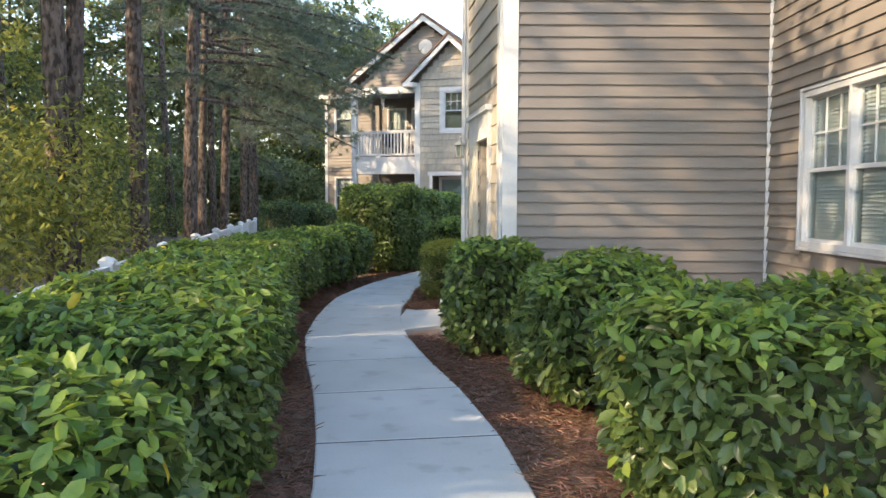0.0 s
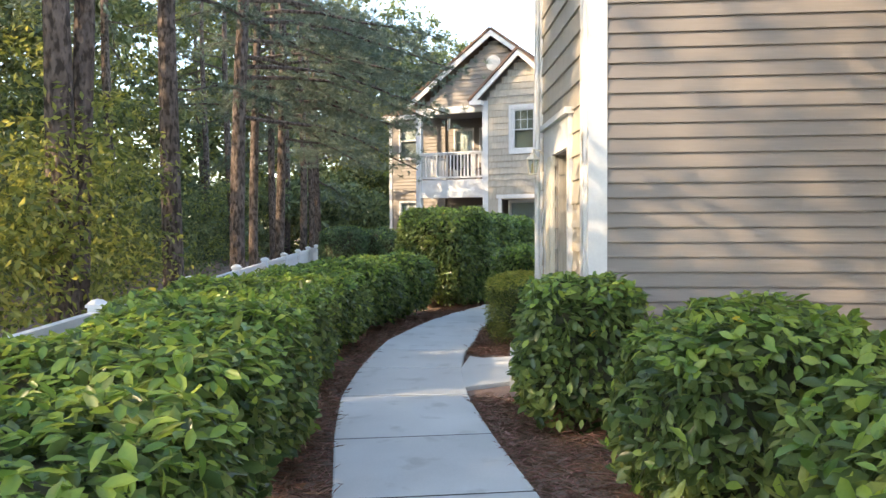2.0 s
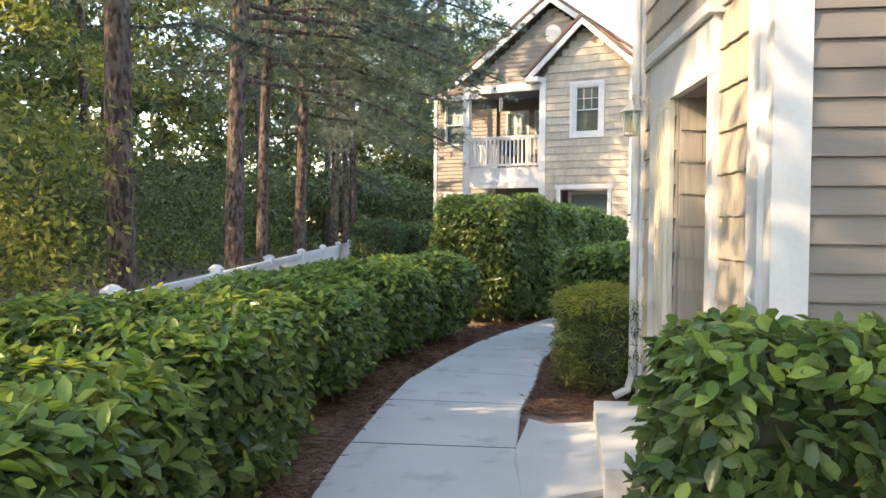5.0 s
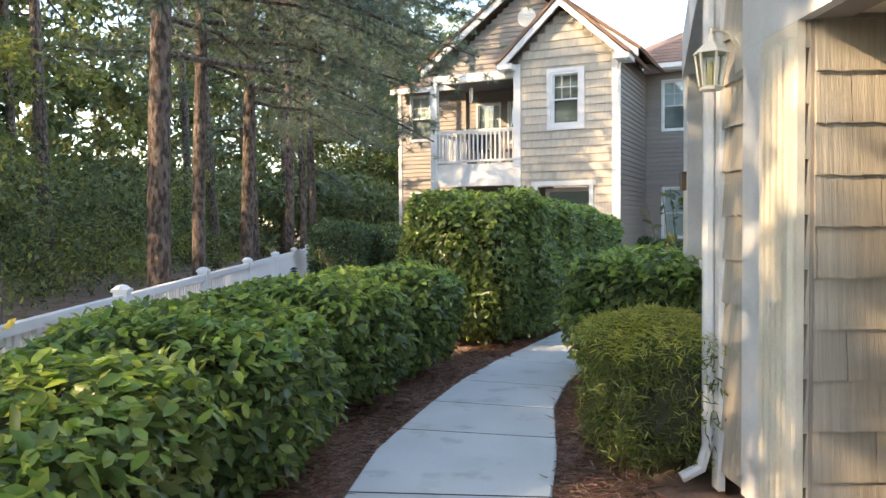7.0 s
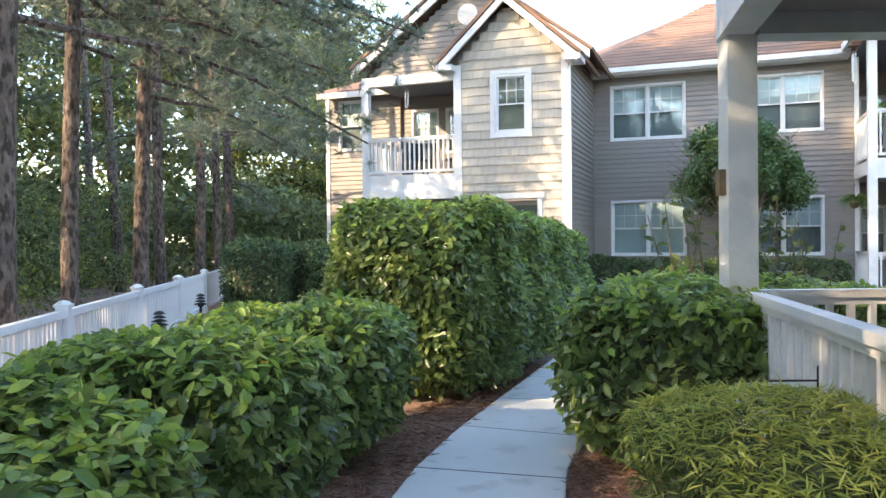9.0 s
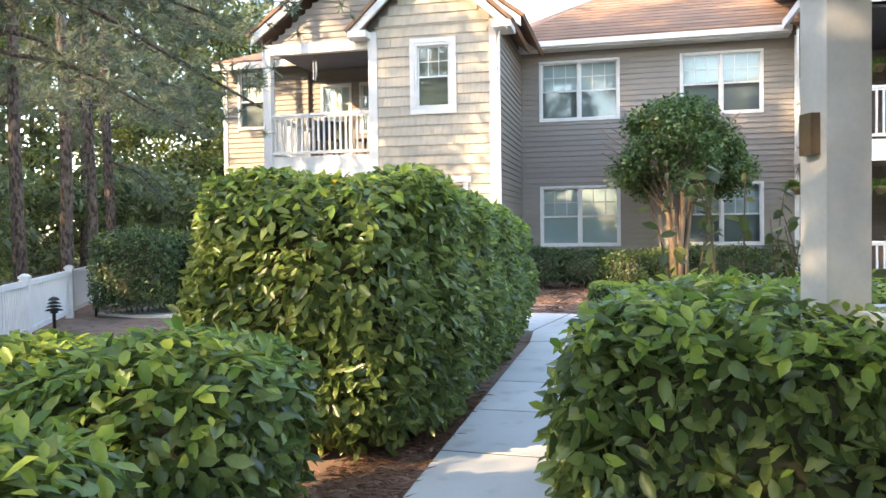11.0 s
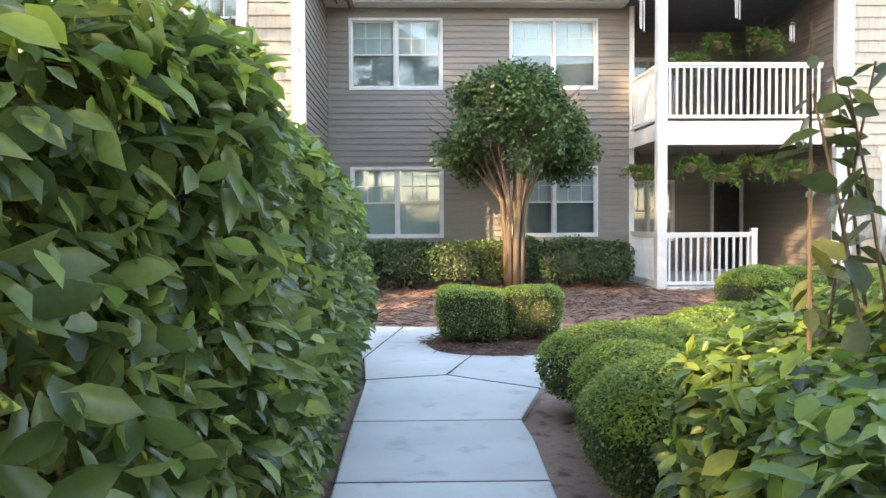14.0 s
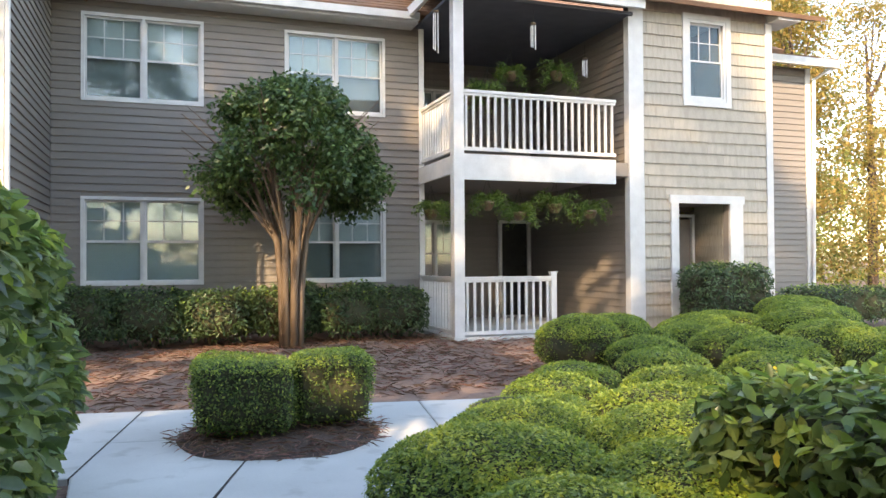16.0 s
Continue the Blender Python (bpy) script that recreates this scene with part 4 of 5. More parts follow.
part("fascia", Geo().box(AX0 - 0.4, BR - 0.35, 5.76, AX1 + 0.1, BR - 0.28, 5.94).box(AX0 - 0.4, BR - 0.28, 5.76, AX0 - 0.33, BM - 0.4, 5.94), M_WHITE, far)
part("roof", Geo().slab((AX0 - 0.45, BR - 0.4, 5.9), (7.0, BR - 0.4, 5.9), (7.0, 31.0, 7.4), (AX0 - 0.45, 31.0, 7.4), -0.08), M_ROOF, far)
baluster_run(far, pose(AX0 + 0.1, BR, 0), 2.93, 3.14, 4.16, 0.13)
baluster_run(far, pose(AX0, BR + 0.1, 0, 0, 0, 90), BM - BR - 0.15, 3.14, 4.16, 0.13)
baluster_run(far, pose(AX0 + 0.1, BR, 0), 1.62, 0.06, 1.03, 0.135, posts=(1.66,))
baluster_run(far, pose(AX0, BR + 0.1, 0, 0, 0, 90), BM - BR - 0.15, 0.06, 1.03, 0.135)
part("patio_slab", Geo().box(AX0 - 0.1, BR - 0.1, -0.1, AX1, 31.1, 0.03), M_CONC, far)
PW = [(0.35, 0.75, 1.65, 2.2), (0.35, 3.7, 1.65, 5.1)]
wall("wall", far, pose(AX0, 31.0, 0), AX1 - AX0, 0.05, 5.7, PW, exposure=0.128)
for a, b, c, d in PW:
    window(far, pose(AX0, 31.0, 0), a, b, c, d, cover="shade")
part("door", Geo().box(2.1, 30.94, 0.05, 2.85 - 0.15, 30.99, 2.15), M_BLACK, far, "dark storm door")
part("door_frame", ring_frame(2.0, 0.0, 2.78, 2.22, 0.07, 30.90, 31.0), M_WHITE, far)
wall("wall", far, pose(AX1, 31.0, 0, 0, 0, -90), 31.0 - BR - 0.05, 0.05, 5.7, exposure=0.128)
wall("wall", far, pose(AX0, BM, 0, 0, 0, 90), 1.4, 0.05, 5.7, exposure=0.128)
# right wing
RA, RB = 2.86, 6.0
wall("wall", far, pose(RA, BR, 0), RB - RA, 0.05, 6.3, [(1.22, 4.27, 2.08, 5.78), (0.97, 0.08, 2.12, 2.34)], exposure=0.215, material=M_SHAKE, lip=0.03, shake=True, step=2.4, label="cream shake wall")
window(far, pose(RA, BR, 0), 1.22, 4.27, 2.08, 5.78, sashes=1, cover="", casing=0.11)
part("corner_trim", Geo().box(RA - 0.06, BR - 0.04, 0, RA + 0.25, BR - 0.02, 6.3).box(RA - 0.06, BR - 0.02, 0, RA + 0.05, BR + 0.12, 6.3), M_WHITE, far, "white fluted corner board")
part("corner_trim", Geo().box(RB - 0.12, BR - 0.04, 0, RB + 0.03, BR - 0.0, 6.3).box(RB, BR, 0, RB + 0.03, BR + 0.12, 6.3), M_WHITE, far, "white corner board")
part("opening_trim", Geo().box(0.81, -0.06, 0.05, 0.97, 0, 2.34).box(2.12, -0.06, 0.05, 2.42, 0, 2.34).box(0.78, -0.07, 2.34, 2.45, 0, 2.49), M_WHITE, far, "white door surround", pose(RA, BR, 0))
wall("alcove_wall", far, pose(RA + 2.124, BR + 1.0, 0, 0, 0, -90), 0.855, 0.05, 2.36, exposure=0.215, material=M_SHAKE, shake=True)
wall("alcove_wall", far, pose(RA + 0.966, BR + 0.145, 0, 0, 0, 90), 0.855, 0.05, 2.36, exposure=0.215, material=M_SHAKE, shake=True)
part("door", Geo().box(RA + 1.02, BR + 0.92, 0.08, RA + 1.95, BR + 0.97, 2.1), M_DOOR, far, "taupe door")
part("door_frame", ring_frame(RA + 0.975, 0.05, RA + 2.03, 2.2, 0.06, BR + 0.88, BR + 0.98), M_WHITE, far)
part("alcove_ceiling", Geo().box(RA + 0.9, BR + 0.145, 2.352, RA + 2.2, BR + 1.0, 2.42), M_BACK, far)
wall("wall", far, pose(RB + 0.02, BR + 0.12, 0, 0, 0, 90), 0.78, 0.05, 6.0, exposure=0.128)
wall("wall", far, pose(RB + 0.0, BR + 0.9, 0), 1.80, 0.05, 5.35, exposure=0.128)
part("corner_trim", Geo().box(RB + 1.74, BR + 0.86, 0, RB + 1.87, BR + 1.0, 5.35), M_WHITE, far)
part("eave_return", Geo().box(RB - 0.1, BR - 0.35, 5.86, RB + 0.45, BR + 0.3, 6.0), M_WHITE, far)
part("roof", Geo().slab((RB - 0.05, BR + 0.5, 5.42), (RB + 2.25, BR + 0.5, 5.42), (RB + 2.25, 33, 7.2), (RB - 0.05, 33, 7.2), -0.08), M_ROOF, far)
part("fascia", Geo().box(RB + 0.0, BR + 0.44, 5.30, RB + 2.25, BR + 0.52, 5.46), M_WHITE, far, "white gutter")
part("downspout", Geo().tube([(RB + 2.1, BR + 0.5, 5.32), (RB + 1.9, BR + 0.80, 5.1), (RB + 1.84, BR + 0.82, 0.1)], [0.04] * 3, 8), M_WHITE, far)


# ---- fence ----
fence = thing("fence", "low white vinyl picket fence with capped posts", "fence")
FD = Vector((-0.172, 1, 0)).normalized()
FP0 = Vector((-3.17, 7.28, 0))
FANG = math.degrees(math.atan2(FD.y, FD.x))
SP = 2.84
post_me = Geo().box(-0.058, -0.058, -0.1, 0.058, 0.058, 0.80).mesh("post", M_FENCE)
cap_me = Geo().box(-0.072, -0.072, 0.80, 0.072, 0.072, 0.825).lathe([(0.085, 0.825), (0.045, 0.855), (0.0, 0.865)], sides=4).mesh("cap", M_FENCE)
rail_me = Geo().box(0.06, -0.035, 0.70, SP - 0.06, 0.035, 0.77).box(0.06, -0.03, 0.06, SP - 0.06, 0.03, 0.13).mesh("rail", M_FENCE)
picket_me = Geo().box(-0.033, -0.011, 0.13, 0.033, 0.011, 0.70).mesh("picket", M_FENCE)
for i in range(-3, 8):
    m = Matrix.Translation(FP0 + FD * SP * i) @ pose(0, 0, 0, 0, 0, FANG)
    p = part("post", post_me, None, fence, m=m)
    part("cap", cap_me, None, p)
    if i < 7:
        part("rail", rail_me, None, fence, m=m)
        for k in range(26):
            part("picket", picket_me, None, fence, m=m @ pose(0.12 + k * 0.104, 0, 0))


# ---- shrubs along the walk ----
def left_shrub(y0, y1, h, rx=0.68, gap=0.20, **kw):
    y = (y0 + y1) / 2
    x = edge(y, 1) - gap - rx
    tilt = math.degrees(math.atan2(-(edge(y + 0.6, 1) - edge(y - 0.6, 1)), 1.2))
    shrub("clipped_shrub", "clipped glossy green broadleaf shrub in a hedge row", x, y, rx, (y1 - y0) / 2 - 0.07, h, tilt, group="left hedge row", e=4.4, leaf=0.082, wide=0.046, **kw)


for y0, y1, h, gap, den in ((-0.4, 1.1, 0.84, 0.22, 700), (1.15, 2.62, 0.83, 0.16, 1250), (2.92, 4.1, 0.88, 0.20, 1250), (4.05, 5.2, 0.92, 0.20, 1200), (5.32, 7.22, 0.92, 0.17, 1250), (7.42, 9.35, 0.90, 0.15, 1300),
                            (9.55, 11.38, 0.88, 0.20, 1300), (11.55, 12.85, 0.92, 0.22, 1300), (12.98, 14.15, 0.94, 0.20, 1300)):
    left_shrub(y0, y1, h, gap=gap, density=den, yellow=5)
HEDGE_A = -math.degrees(math.atan2(1.55, 5.4))
shrub("tall_hedge", "tall dense clipped broadleaf hedge beside the walk", -0.53, 17.88, 0.80, 3.3, 1.76, HEDGE_A - 1.5, e=6.0, leaf=0.085, wide=0.046, density=1500,
      new_top=0.07, taper=0.20, dent=0.07, yellow=6, category="hedge", stems=14, material=M_LEAF)
for x, y, rx, ry, h, rz in ((1.74, 3.40, 1.0, 0.62, 0.99, 0), (1.10, 5.35, 0.56, 0.55, 0.96, 10), (0.47, 7.22, 0.42, 0.42, 1.02, 5)):
    shrub("clipped_shrub", "clipped glossy green broadleaf shrub before the siding wall", x, y, rx, ry, h, rz, density=1150, yellow=4, group="shrubs before the siding wall", e=4.2, leaf=0.085, wide=0.047)
shrub("podocarpus_shrub", "boxy fine-leaved shrub with yellow-green top and twiggy gaps", 0.33, 11.10, 0.64, 0.54, 0.75, 8, e=8, leaf=0.075, wide=0.009, density=2600, material=M_PODO,
      broad=False, new_top=0.35, tip=mat("podocarpus_tip", (0.26, 0.29, 0.05), (0.36, 0.38, 0.08), 6, 0.45, bump=0, island=0.35, leafy=0.35), spread=1.0, shrink=0.72, deep=0.2)
for x, y, rx, ry, h in ((0.42, 13.5, 0.64, 0.58, 1.06), (0.82, 14.45, 0.60, 0.56, 1.0), (1.30, 15.28, 0.58, 0.48, 0.93), (3.1, 16.85, 0.64, 0.55, 0.82), (1.95, 14.9, 0.6, 0.6, 0.98)):
    shrub("broadleaf_shrub", "glossy broadleaf shrub with yellowish new leaves beside the walk", x, y, rx, ry, h, -20, density=1100, yellow=10, group="shrubs by the porch", e=4.6,
          new_top=0.12, leaf=0.088, wide=0.047)
for x, y, h in ((-5.0, 24.4, 1.42), (-4.2, 25.0, 1.36), (-3.3, 24.6, 1.2), (-2.6, 24.4, 1.05), (-3.0, 22.4, 0.5)):
    shrub("dark_shrub", "dark green clipped shrub at the fence end", x, y, 0.72, 0.7, h, 0, density=700, material=M_LEAFDK, new_top=0.03, group="shrubs at the fence end", e=4)


def far_xy(a, b):
    t = radians(18.7)
    return a * math.cos(t) + b * math.sin(t), -a * math.sin(t) + b * math.cos(t)


for i, a in enumerate((-6.3, -5.3, -4.3, -3.2, -2.2, -1.4)):
    x, y = far_xy(a, 27.75)
    shrub("foundation_shrub", "dark green rounded shrub under the windows", x, y, 0.62, 0.55, 0.96 - 0.05 * (i % 3), -18.7, density=650, material=M_LEAFDK, new_top=0.02,
          group="shrubs under the windows", e=3)
x, y = far_xy(4.3, 26.2)
shrub("foundation_shrub", "dark green boxy shrub beside the entry door", x, y, 0.78, 0.5, 1.22, -18.7, density=650, material=M_LEAFDK, new_top=0.03, e=4.5)
x, y = far_xy(7.4, 26.6)
shrub("foundation_shrub", "low dark shrub by the building corner", x, y, 1.4, 0.5, 0.75, -18.7, density=500, material=M_LEAFDK, new_top=0.1)

# boxwood mounds
TIP = mat("boxwood_tip", (0.17, 0.26, 0.045), (0.25, 0.35, 0.06), 6, 0.45, bump=0, island=0.4, leafy=0.35)
MOUNDS = [(2.16, 18.02, 0.50, 0.56), (1.80, 17.24, 0.36, 0.56), (1.50, 16.45, 0.49, 0.63), (2.95, 18.75, 0.46, 0.46), (2.72, 17.45, 0.46, 0.50), (3.42, 18.1, 0.46, 0.50), (3.5, 19.25, 0.42, 0.42), (4.15, 18.75, 0.42, 0.46), (4.3, 19.75, 0.40, 0.38),
          (4.75, 18.1, 0.42, 0.50), (5.15, 19.3, 0.42, 0.44), (5.2, 20.4, 0.40, 0.36), (5.95, 18.9, 0.44, 0.50), (6.1, 20.1, 0.44, 0.44), (7.0, 19.5, 0.46, 0.50), (6.9, 20.9, 0.44, 0.42),
          (6.75, 21.75, 0.47, 0.62), (7.72, 22.05, 0.47, 0.58), (7.9, 20.5, 0.5, 0.50), (8.4, 21.5, 0.46, 0.46), (9.3, 21.9, 0.55, 0.50), (8.9, 19.9, 0.56, 0.56), (10.0, 20.8, 0.6, 0.60), (10.5, 22.2, 0.55, 0.50), (11.4, 21.4, 0.65, 0.62), (6.4, 17.9, 0.5, 0.58), (8.0, 18.7, 0.55, 0.62), (12.6, 22.2, 0.65, 0.66)]
for x, y, r, h in MOUNDS:
    d = math.hypot(x, y - 15.7)
    shrub("boxwood", "clipped rounded boxwood mound with bright green top", x, y, r, r * 0.95, h, x * 40, e=2.3, leaf=0.026 if d < 5 else 0.034, wide=0.013 if d < 5 else 0.017, density=5200 if d < 5 else 2600,
          material=M_BOX, broad=False, new_top=0.5, tip=TIP, group="boxwood mounds", deep=0.05, shrink=0.93, dent=0.03, spread=0.9, stems=2)
for x, y, rx, ry in ((2.42, 21.08, 0.35, 0.38), (3.08, 20.98, 0.30, 0.36)):
    shrub("boxwood", "square-clipped boxwood in a mulch ring", x, y, rx, ry, 0.57, -25, e=6, leaf=0.028, wide=0.014, density=4600, material=M_BOX, broad=False, new_top=0.45, tip=TIP,
          group="boxwoods in the mulch ring", deep=0.05, shrink=0.92, dent=0.02, base=0.08, spread=0.9, stems=3)


M_SHOOT = mat("shoot_leaf", (0.062, 0.088, 0.034), (0.115, 0.14, 0.05), 8, 0.4, bump=0, island=0.55, leafy=0.3)


# tall loose stems among the porch shrubs
def whip(x, y, h, lean, seed):
    """A lone shoot with a few large leaves."""
    rr = random.Random(seed)
    ob = thing("tall_shoot", "thin woody shoot with a few large leaves", "shoot", pose(x, y, 0), "tall shoots by the porch")
    pts = [(lean[0] * f * f, lean[1] * f * f, h * f) for f in (0, 0.3, 0.6, 0.85, 1)]
    part("stem", Geo().tube(pts, [0.009, 0.008, 0.006, 0.005, 0.003], 6), M_TWIG, ob)
    pos, out = [], []
    for k in range(16):
        f = rr.uniform(0.5, 1.0)
        a = rr.uniform(0, 6.28)
        pos.append((lean[0] * f * f, lean[1] * f * f, h * f))
        out.append((math.cos(a), math.sin(a), 0.5))
    part("leaves", leaves("leaves", np.array(pos), np.array(out), 0.095, 0.06, M_SHOOT, True), None, ob)


shoot_rng = random.Random(5)
for i in range(22):
    x = shoot_rng.uniform(0.75, 2.1)
    whip(x, 14.45 + shoot_rng.uniform(0, 0.9) + 0.2 * x, shoot_rng.uniform(1.25, 1.78), (shoot_rng.uniform(-0.22, 0.22), shoot_rng.uniform(-0.15, 0.15)), i)


# ---- crape myrtle ----
def crape(x, y):
    ob = thing("crape_myrtle", "multi-stemmed small tree with rounded dense green crown", "tree", pose(x, y, 0))
    rr = random.Random(4)
    for k in range(7):
        a = k * 0.9
        r0, r1 = 0.13, rr.uniform(0.25, 0.6)
        pts = [(r0 * math.cos(a), r0 * math.sin(a), -0.05), (r0 * 1.2 * math.cos(a), r0 * 1.2 * math.sin(a), 0.9), (r0 * 1.7 * math.cos(a + 0.2), r0 * 1.7 * math.sin(a + 0.2), 1.6),
               (r1 * math.cos(a), r1 * math.sin(a), 2.5), (r1 * 1.6 * math.cos(a), r1 * 1.6 * math.sin(a), 3.3)]
        part("trunk", Geo().tube(pts, [0.065, 0.055, 0.05, 0.03, 0.012], 8, 0.15), M_CRAPE, ob, smooth=True)
        for j in range(4):
            b = a + rr.uniform(-0.7, 0.7)
            part("limb", Geo().tube([pts[2 + j % 2], (pts[3][0] * 1.3 + 0.3 * math.cos(b), pts[3][1] * 1.3 + 0.3 * math.sin(b), 2.6 + 0.2 * j),
                                     (pts[3][0] * 1.6 + 0.75 * math.cos(b), pts[3][1] * 1.6 + 0.75 * math.sin(b), 3.0 + 0.25 * j)], [0.022, 0.014, 0.006], 5), M_CRAPE, ob)
    c, n = [], 110
    for k in range(n):
        u, a = rr.uniform(-0.30, 1), rr.uniform(0, 6.28)
        q = math.sqrt(1 - max(u, 0) ** 2) * rr.uniform(0.35, 1.0) ** 0.6
        c.append((1.34 * q * math.cos(a), 1.34 * q * math.sin(a), 2.84 + u * 1.10 - 0.28 * (q > 0.8)))
    c = np.array(c)
    idx = RNG.integers(0, n, 26000)
    d = unit(RNG.normal(size=(26000, 3)))
    p = c[idx] + d * (RNG.uniform(0, 1, 26000) ** 0.5 * 0.34)[:, None]
    tagged(part("crown", leaves("crown", p, d, 0.09, 0.05, M_LEAFDK2, False, spread=0.9), None, ob, "dense green leaves"), kind="stuff")


M_LEAFDK2 = mat("crape_leaf", (0.038, 0.085, 0.026), (0.070, 0.140, 0.042), 5, 0.38, bump=0, island=0.55, leafy=0.3)
crape(5.62, 26.62)


# ---- bollard lights ----
def bollard(x, y):
    ob = thing("path_light", "black tiered path light in the mulch", "path light", pose(x, y, 0), "path lights along the fence")
    part("stake", Geo().lathe([(0.022, -0.05), (0.022, 0.34), (0.05, 0.35), (0.05, 0.37)], sides=12), M_BLACK, ob, smooth=True)
    for i in range(3):
        part("louvre", Geo().lathe([(0.115 - 0.015 * i, 0.38 + i * 0.045), (0.08 - 0.012 * i, 0.40 + i * 0.045), (0.03, 0.412 + i * 0.045)], sides=16), M_BLACK, ob)
    part("cap", Geo().lathe([(0.075, 0.515), (0.05, 0.545), (0.012, 0.56)], sides=16), M_BLACK, ob)


for y in (17.95, 21.1, 24.2):
    bollard(-3.17 - 0.172 * (y - 7.28) + 0.40, y)


# ---- woods ----
def pine(x, y, r, h, lean=(0, 0), limbs=(), seed=0, bare=5.0, crown=True, near=True):
    """A tall pine: plated trunk, drooping limbs, tufts of long needles."""
    rr = random.Random(seed)
    ob = thing("pine_tree", "tall straight pine with scaly reddish-brown bark", "tree", pose(x, y, 0), "pines beyond the fence")
    zs = np.linspace(-0.2, h, 22 if near else 10)
    pts = [(lean[0] * z / h + 0.05 * math.sin(z * 0.5 + seed), lean[1] * z / h + 0.05 * math.cos(z * 0.4 + seed), z) for z in zs]
    rad = [r * (1.18 if z < 0.3 else 1.0) * (1 - 0.75 * max(z, 0) / h) for z in zs]
    part("trunk", Geo().tube(pts, rad, 14 if near else 8, 0.12), M_BARK, ob, smooth=True)
    pos, out = [], []
    todo = list(limbs)
    if crown:
        z = bare
        while z < h - 0.5:
            todo.append((z, rr.uniform(0, 360), (1.0 - 0.7 * (z - bare) / (h - bare)) * rr.uniform(2.0, 3.4), rr.uniform(-0.1, 0.35)))
            z += rr.uniform(0.45, 0.9)
    for z, az, L, rise in todo:
        i = min(range(len(zs)), key=lambda k: abs(zs[k] - z))
        p0 = Vector(pts[i])
        p0.z = z
        d = Vector((math.cos(radians(az)), math.sin(radians(az)), 0))
        lp = [p0 + d * (L * f) + Vector((0, 0, rise * L * f - 0.22 * L * f * f)) + Vector((0, 0, 0.05 * math.sin(f * 9 + z))) for f in np.linspace(0, 1, 6)]
        part("limb", Geo().tube(lp, [0.035 * min(1.2, L / 3) * (1 - 0.8 * f) + 0.004 for f in np.linspace(0, 1, 6)], 5), M_BARK, ob)
        for _ in range(int(L * (22 if near else 9))):
            f = rr.uniform(0.35, 1.0)
            c = lp[0].lerp(lp[-1], f)
            c = Vector(lp[min(5, int(f * 5))]).lerp(Vector(lp[min(5, int(f * 5) + 1)]), f * 5 - int(f * 5))
            s = Vector((rr.gauss(0, 1), rr.gauss(0, 1), rr.gauss(0, 0.35))).normalized() * (rr.uniform(0.05, 0.75) * (L * 0.22))
            e = c + s + Vector((0, 0, -0.1 * s.length))
            k = 26 if near else 12
            dirs = np.array([(s.normalized() * 0.5 + Vector((rr.gauss(0, 0.7), rr.gauss(0, 0.7), rr.gauss(0, 0.6)))).normalized() for _ in range(k)])
            pos += [tuple(e)] * k
            out += [tuple(q) for q in dirs]
    if pos:
        P, D = np.array(pos), unit(np.array(out))
        n = len(P)
        side = unit(np.cross(D, RNG.normal(size=(n, 3))))
        Ln = RNG.uniform(0.10, 0.20, n)[:, None]
        wd = 0.0065 if near else 0.010
        v = np.stack([P + side * wd, P - side * wd, P + D * Ln], axis=1).reshape(-1, 3)
        tagged(part("needles", tri_mesh("needles", v, np.arange(3 * n).reshape(-1, 3), M_PINE), None, ob, "long grey-green needles"), kind="stuff")
    return ob


pine(-4.40, 8.72, 0.15, 14, (0.1, 0.2), seed=1, bare=6.5)
pine(-4.30, 8.95, 0.12, 14, (0.15, 0.2), seed=11, bare=7)
pine(-4.64, 11.78, 0.145, 15, (0.05, 0.2), seed=2, bare=5.5, limbs=((3.3, 40, 1.6, 0.2), (4.6, 60, 2.4, 0.1)))
pine(-5.04, 15.4, 0.145, 16, (0.5, 0.1), seed=3, bare=4.6, limbs=((3.45, 52, 4.6, 0.06), (4.4, 30, 4.2, 0.05), (4.9, 62, 5.0, 0.1), (5.3, 8, 3.5, 0.1), (5.6, 45, 4.4, 0.12), (3.9, 80, 3.0, 0.1), (6.0, 60, 4.5, 0.05),
      (4.2, 45, 4.5, 0.12), (4.6, 75, 4.5, 0.1), (5.2, 35, 4.6, 0.1), (5.8, 70, 5.0, 0.1)))
pine(-5.38, 17.4, 0.10, 16, (0.1, 0.1), seed=4, bare=4.6, limbs=((4.1, 35, 3.5, 0.1), (4.6, 70, 3.2, 0.1), (5.0, 15, 4.0, 0.1), (5.5, 50, 4.2, 0.1), (4.4, 55, 3.8, 0.1), (5.8, 60, 4.0, 0.15)))
pine(-5.60, 19.85, 0.12, 16, (0.1, 0.1), seed=5, bare=4.0, limbs=((4.3, 10, 3.0, 0.05), (4.8, 45, 3.2, 0.1), (5.4, 25, 3.5, 0.1), (3.6, 50, 2.8, 0.0), (3.9, 75, 3.0, 0.05), (4.6, 70, 3.6, 0.1), (5.9, 50, 3.8, 0.1)))
pine(-6.52, 25.15, 0.12, 16, seed=6, bare=3.6, limbs=((3.8, 20, 2.6, 0.0), (4.6, 50, 3.0, 0.1)))
pine(-6.95, 27.7, 0.11, 16, seed=7, bare=3.6, limbs=((4.2, 20, 2.6, 0.0),))
pine(-7.35, 30.2, 0.13, 16, seed=8, bare=3.2)
pine(-7.83, 26.4, 0.13, 17, seed=9, bare=4.0)
rr = random.Random(21)
for i in range(34):
    x, y = rr.uniform(-26, -11), rr.uniform(-10, 46)
    pine(x, y, rr.uniform(0.09, 0.18), rr.uniform(13, 17), (rr.uniform(-.5, .5), 0), seed=30 + i, bare=rr.uniform(6, 9), near=False)


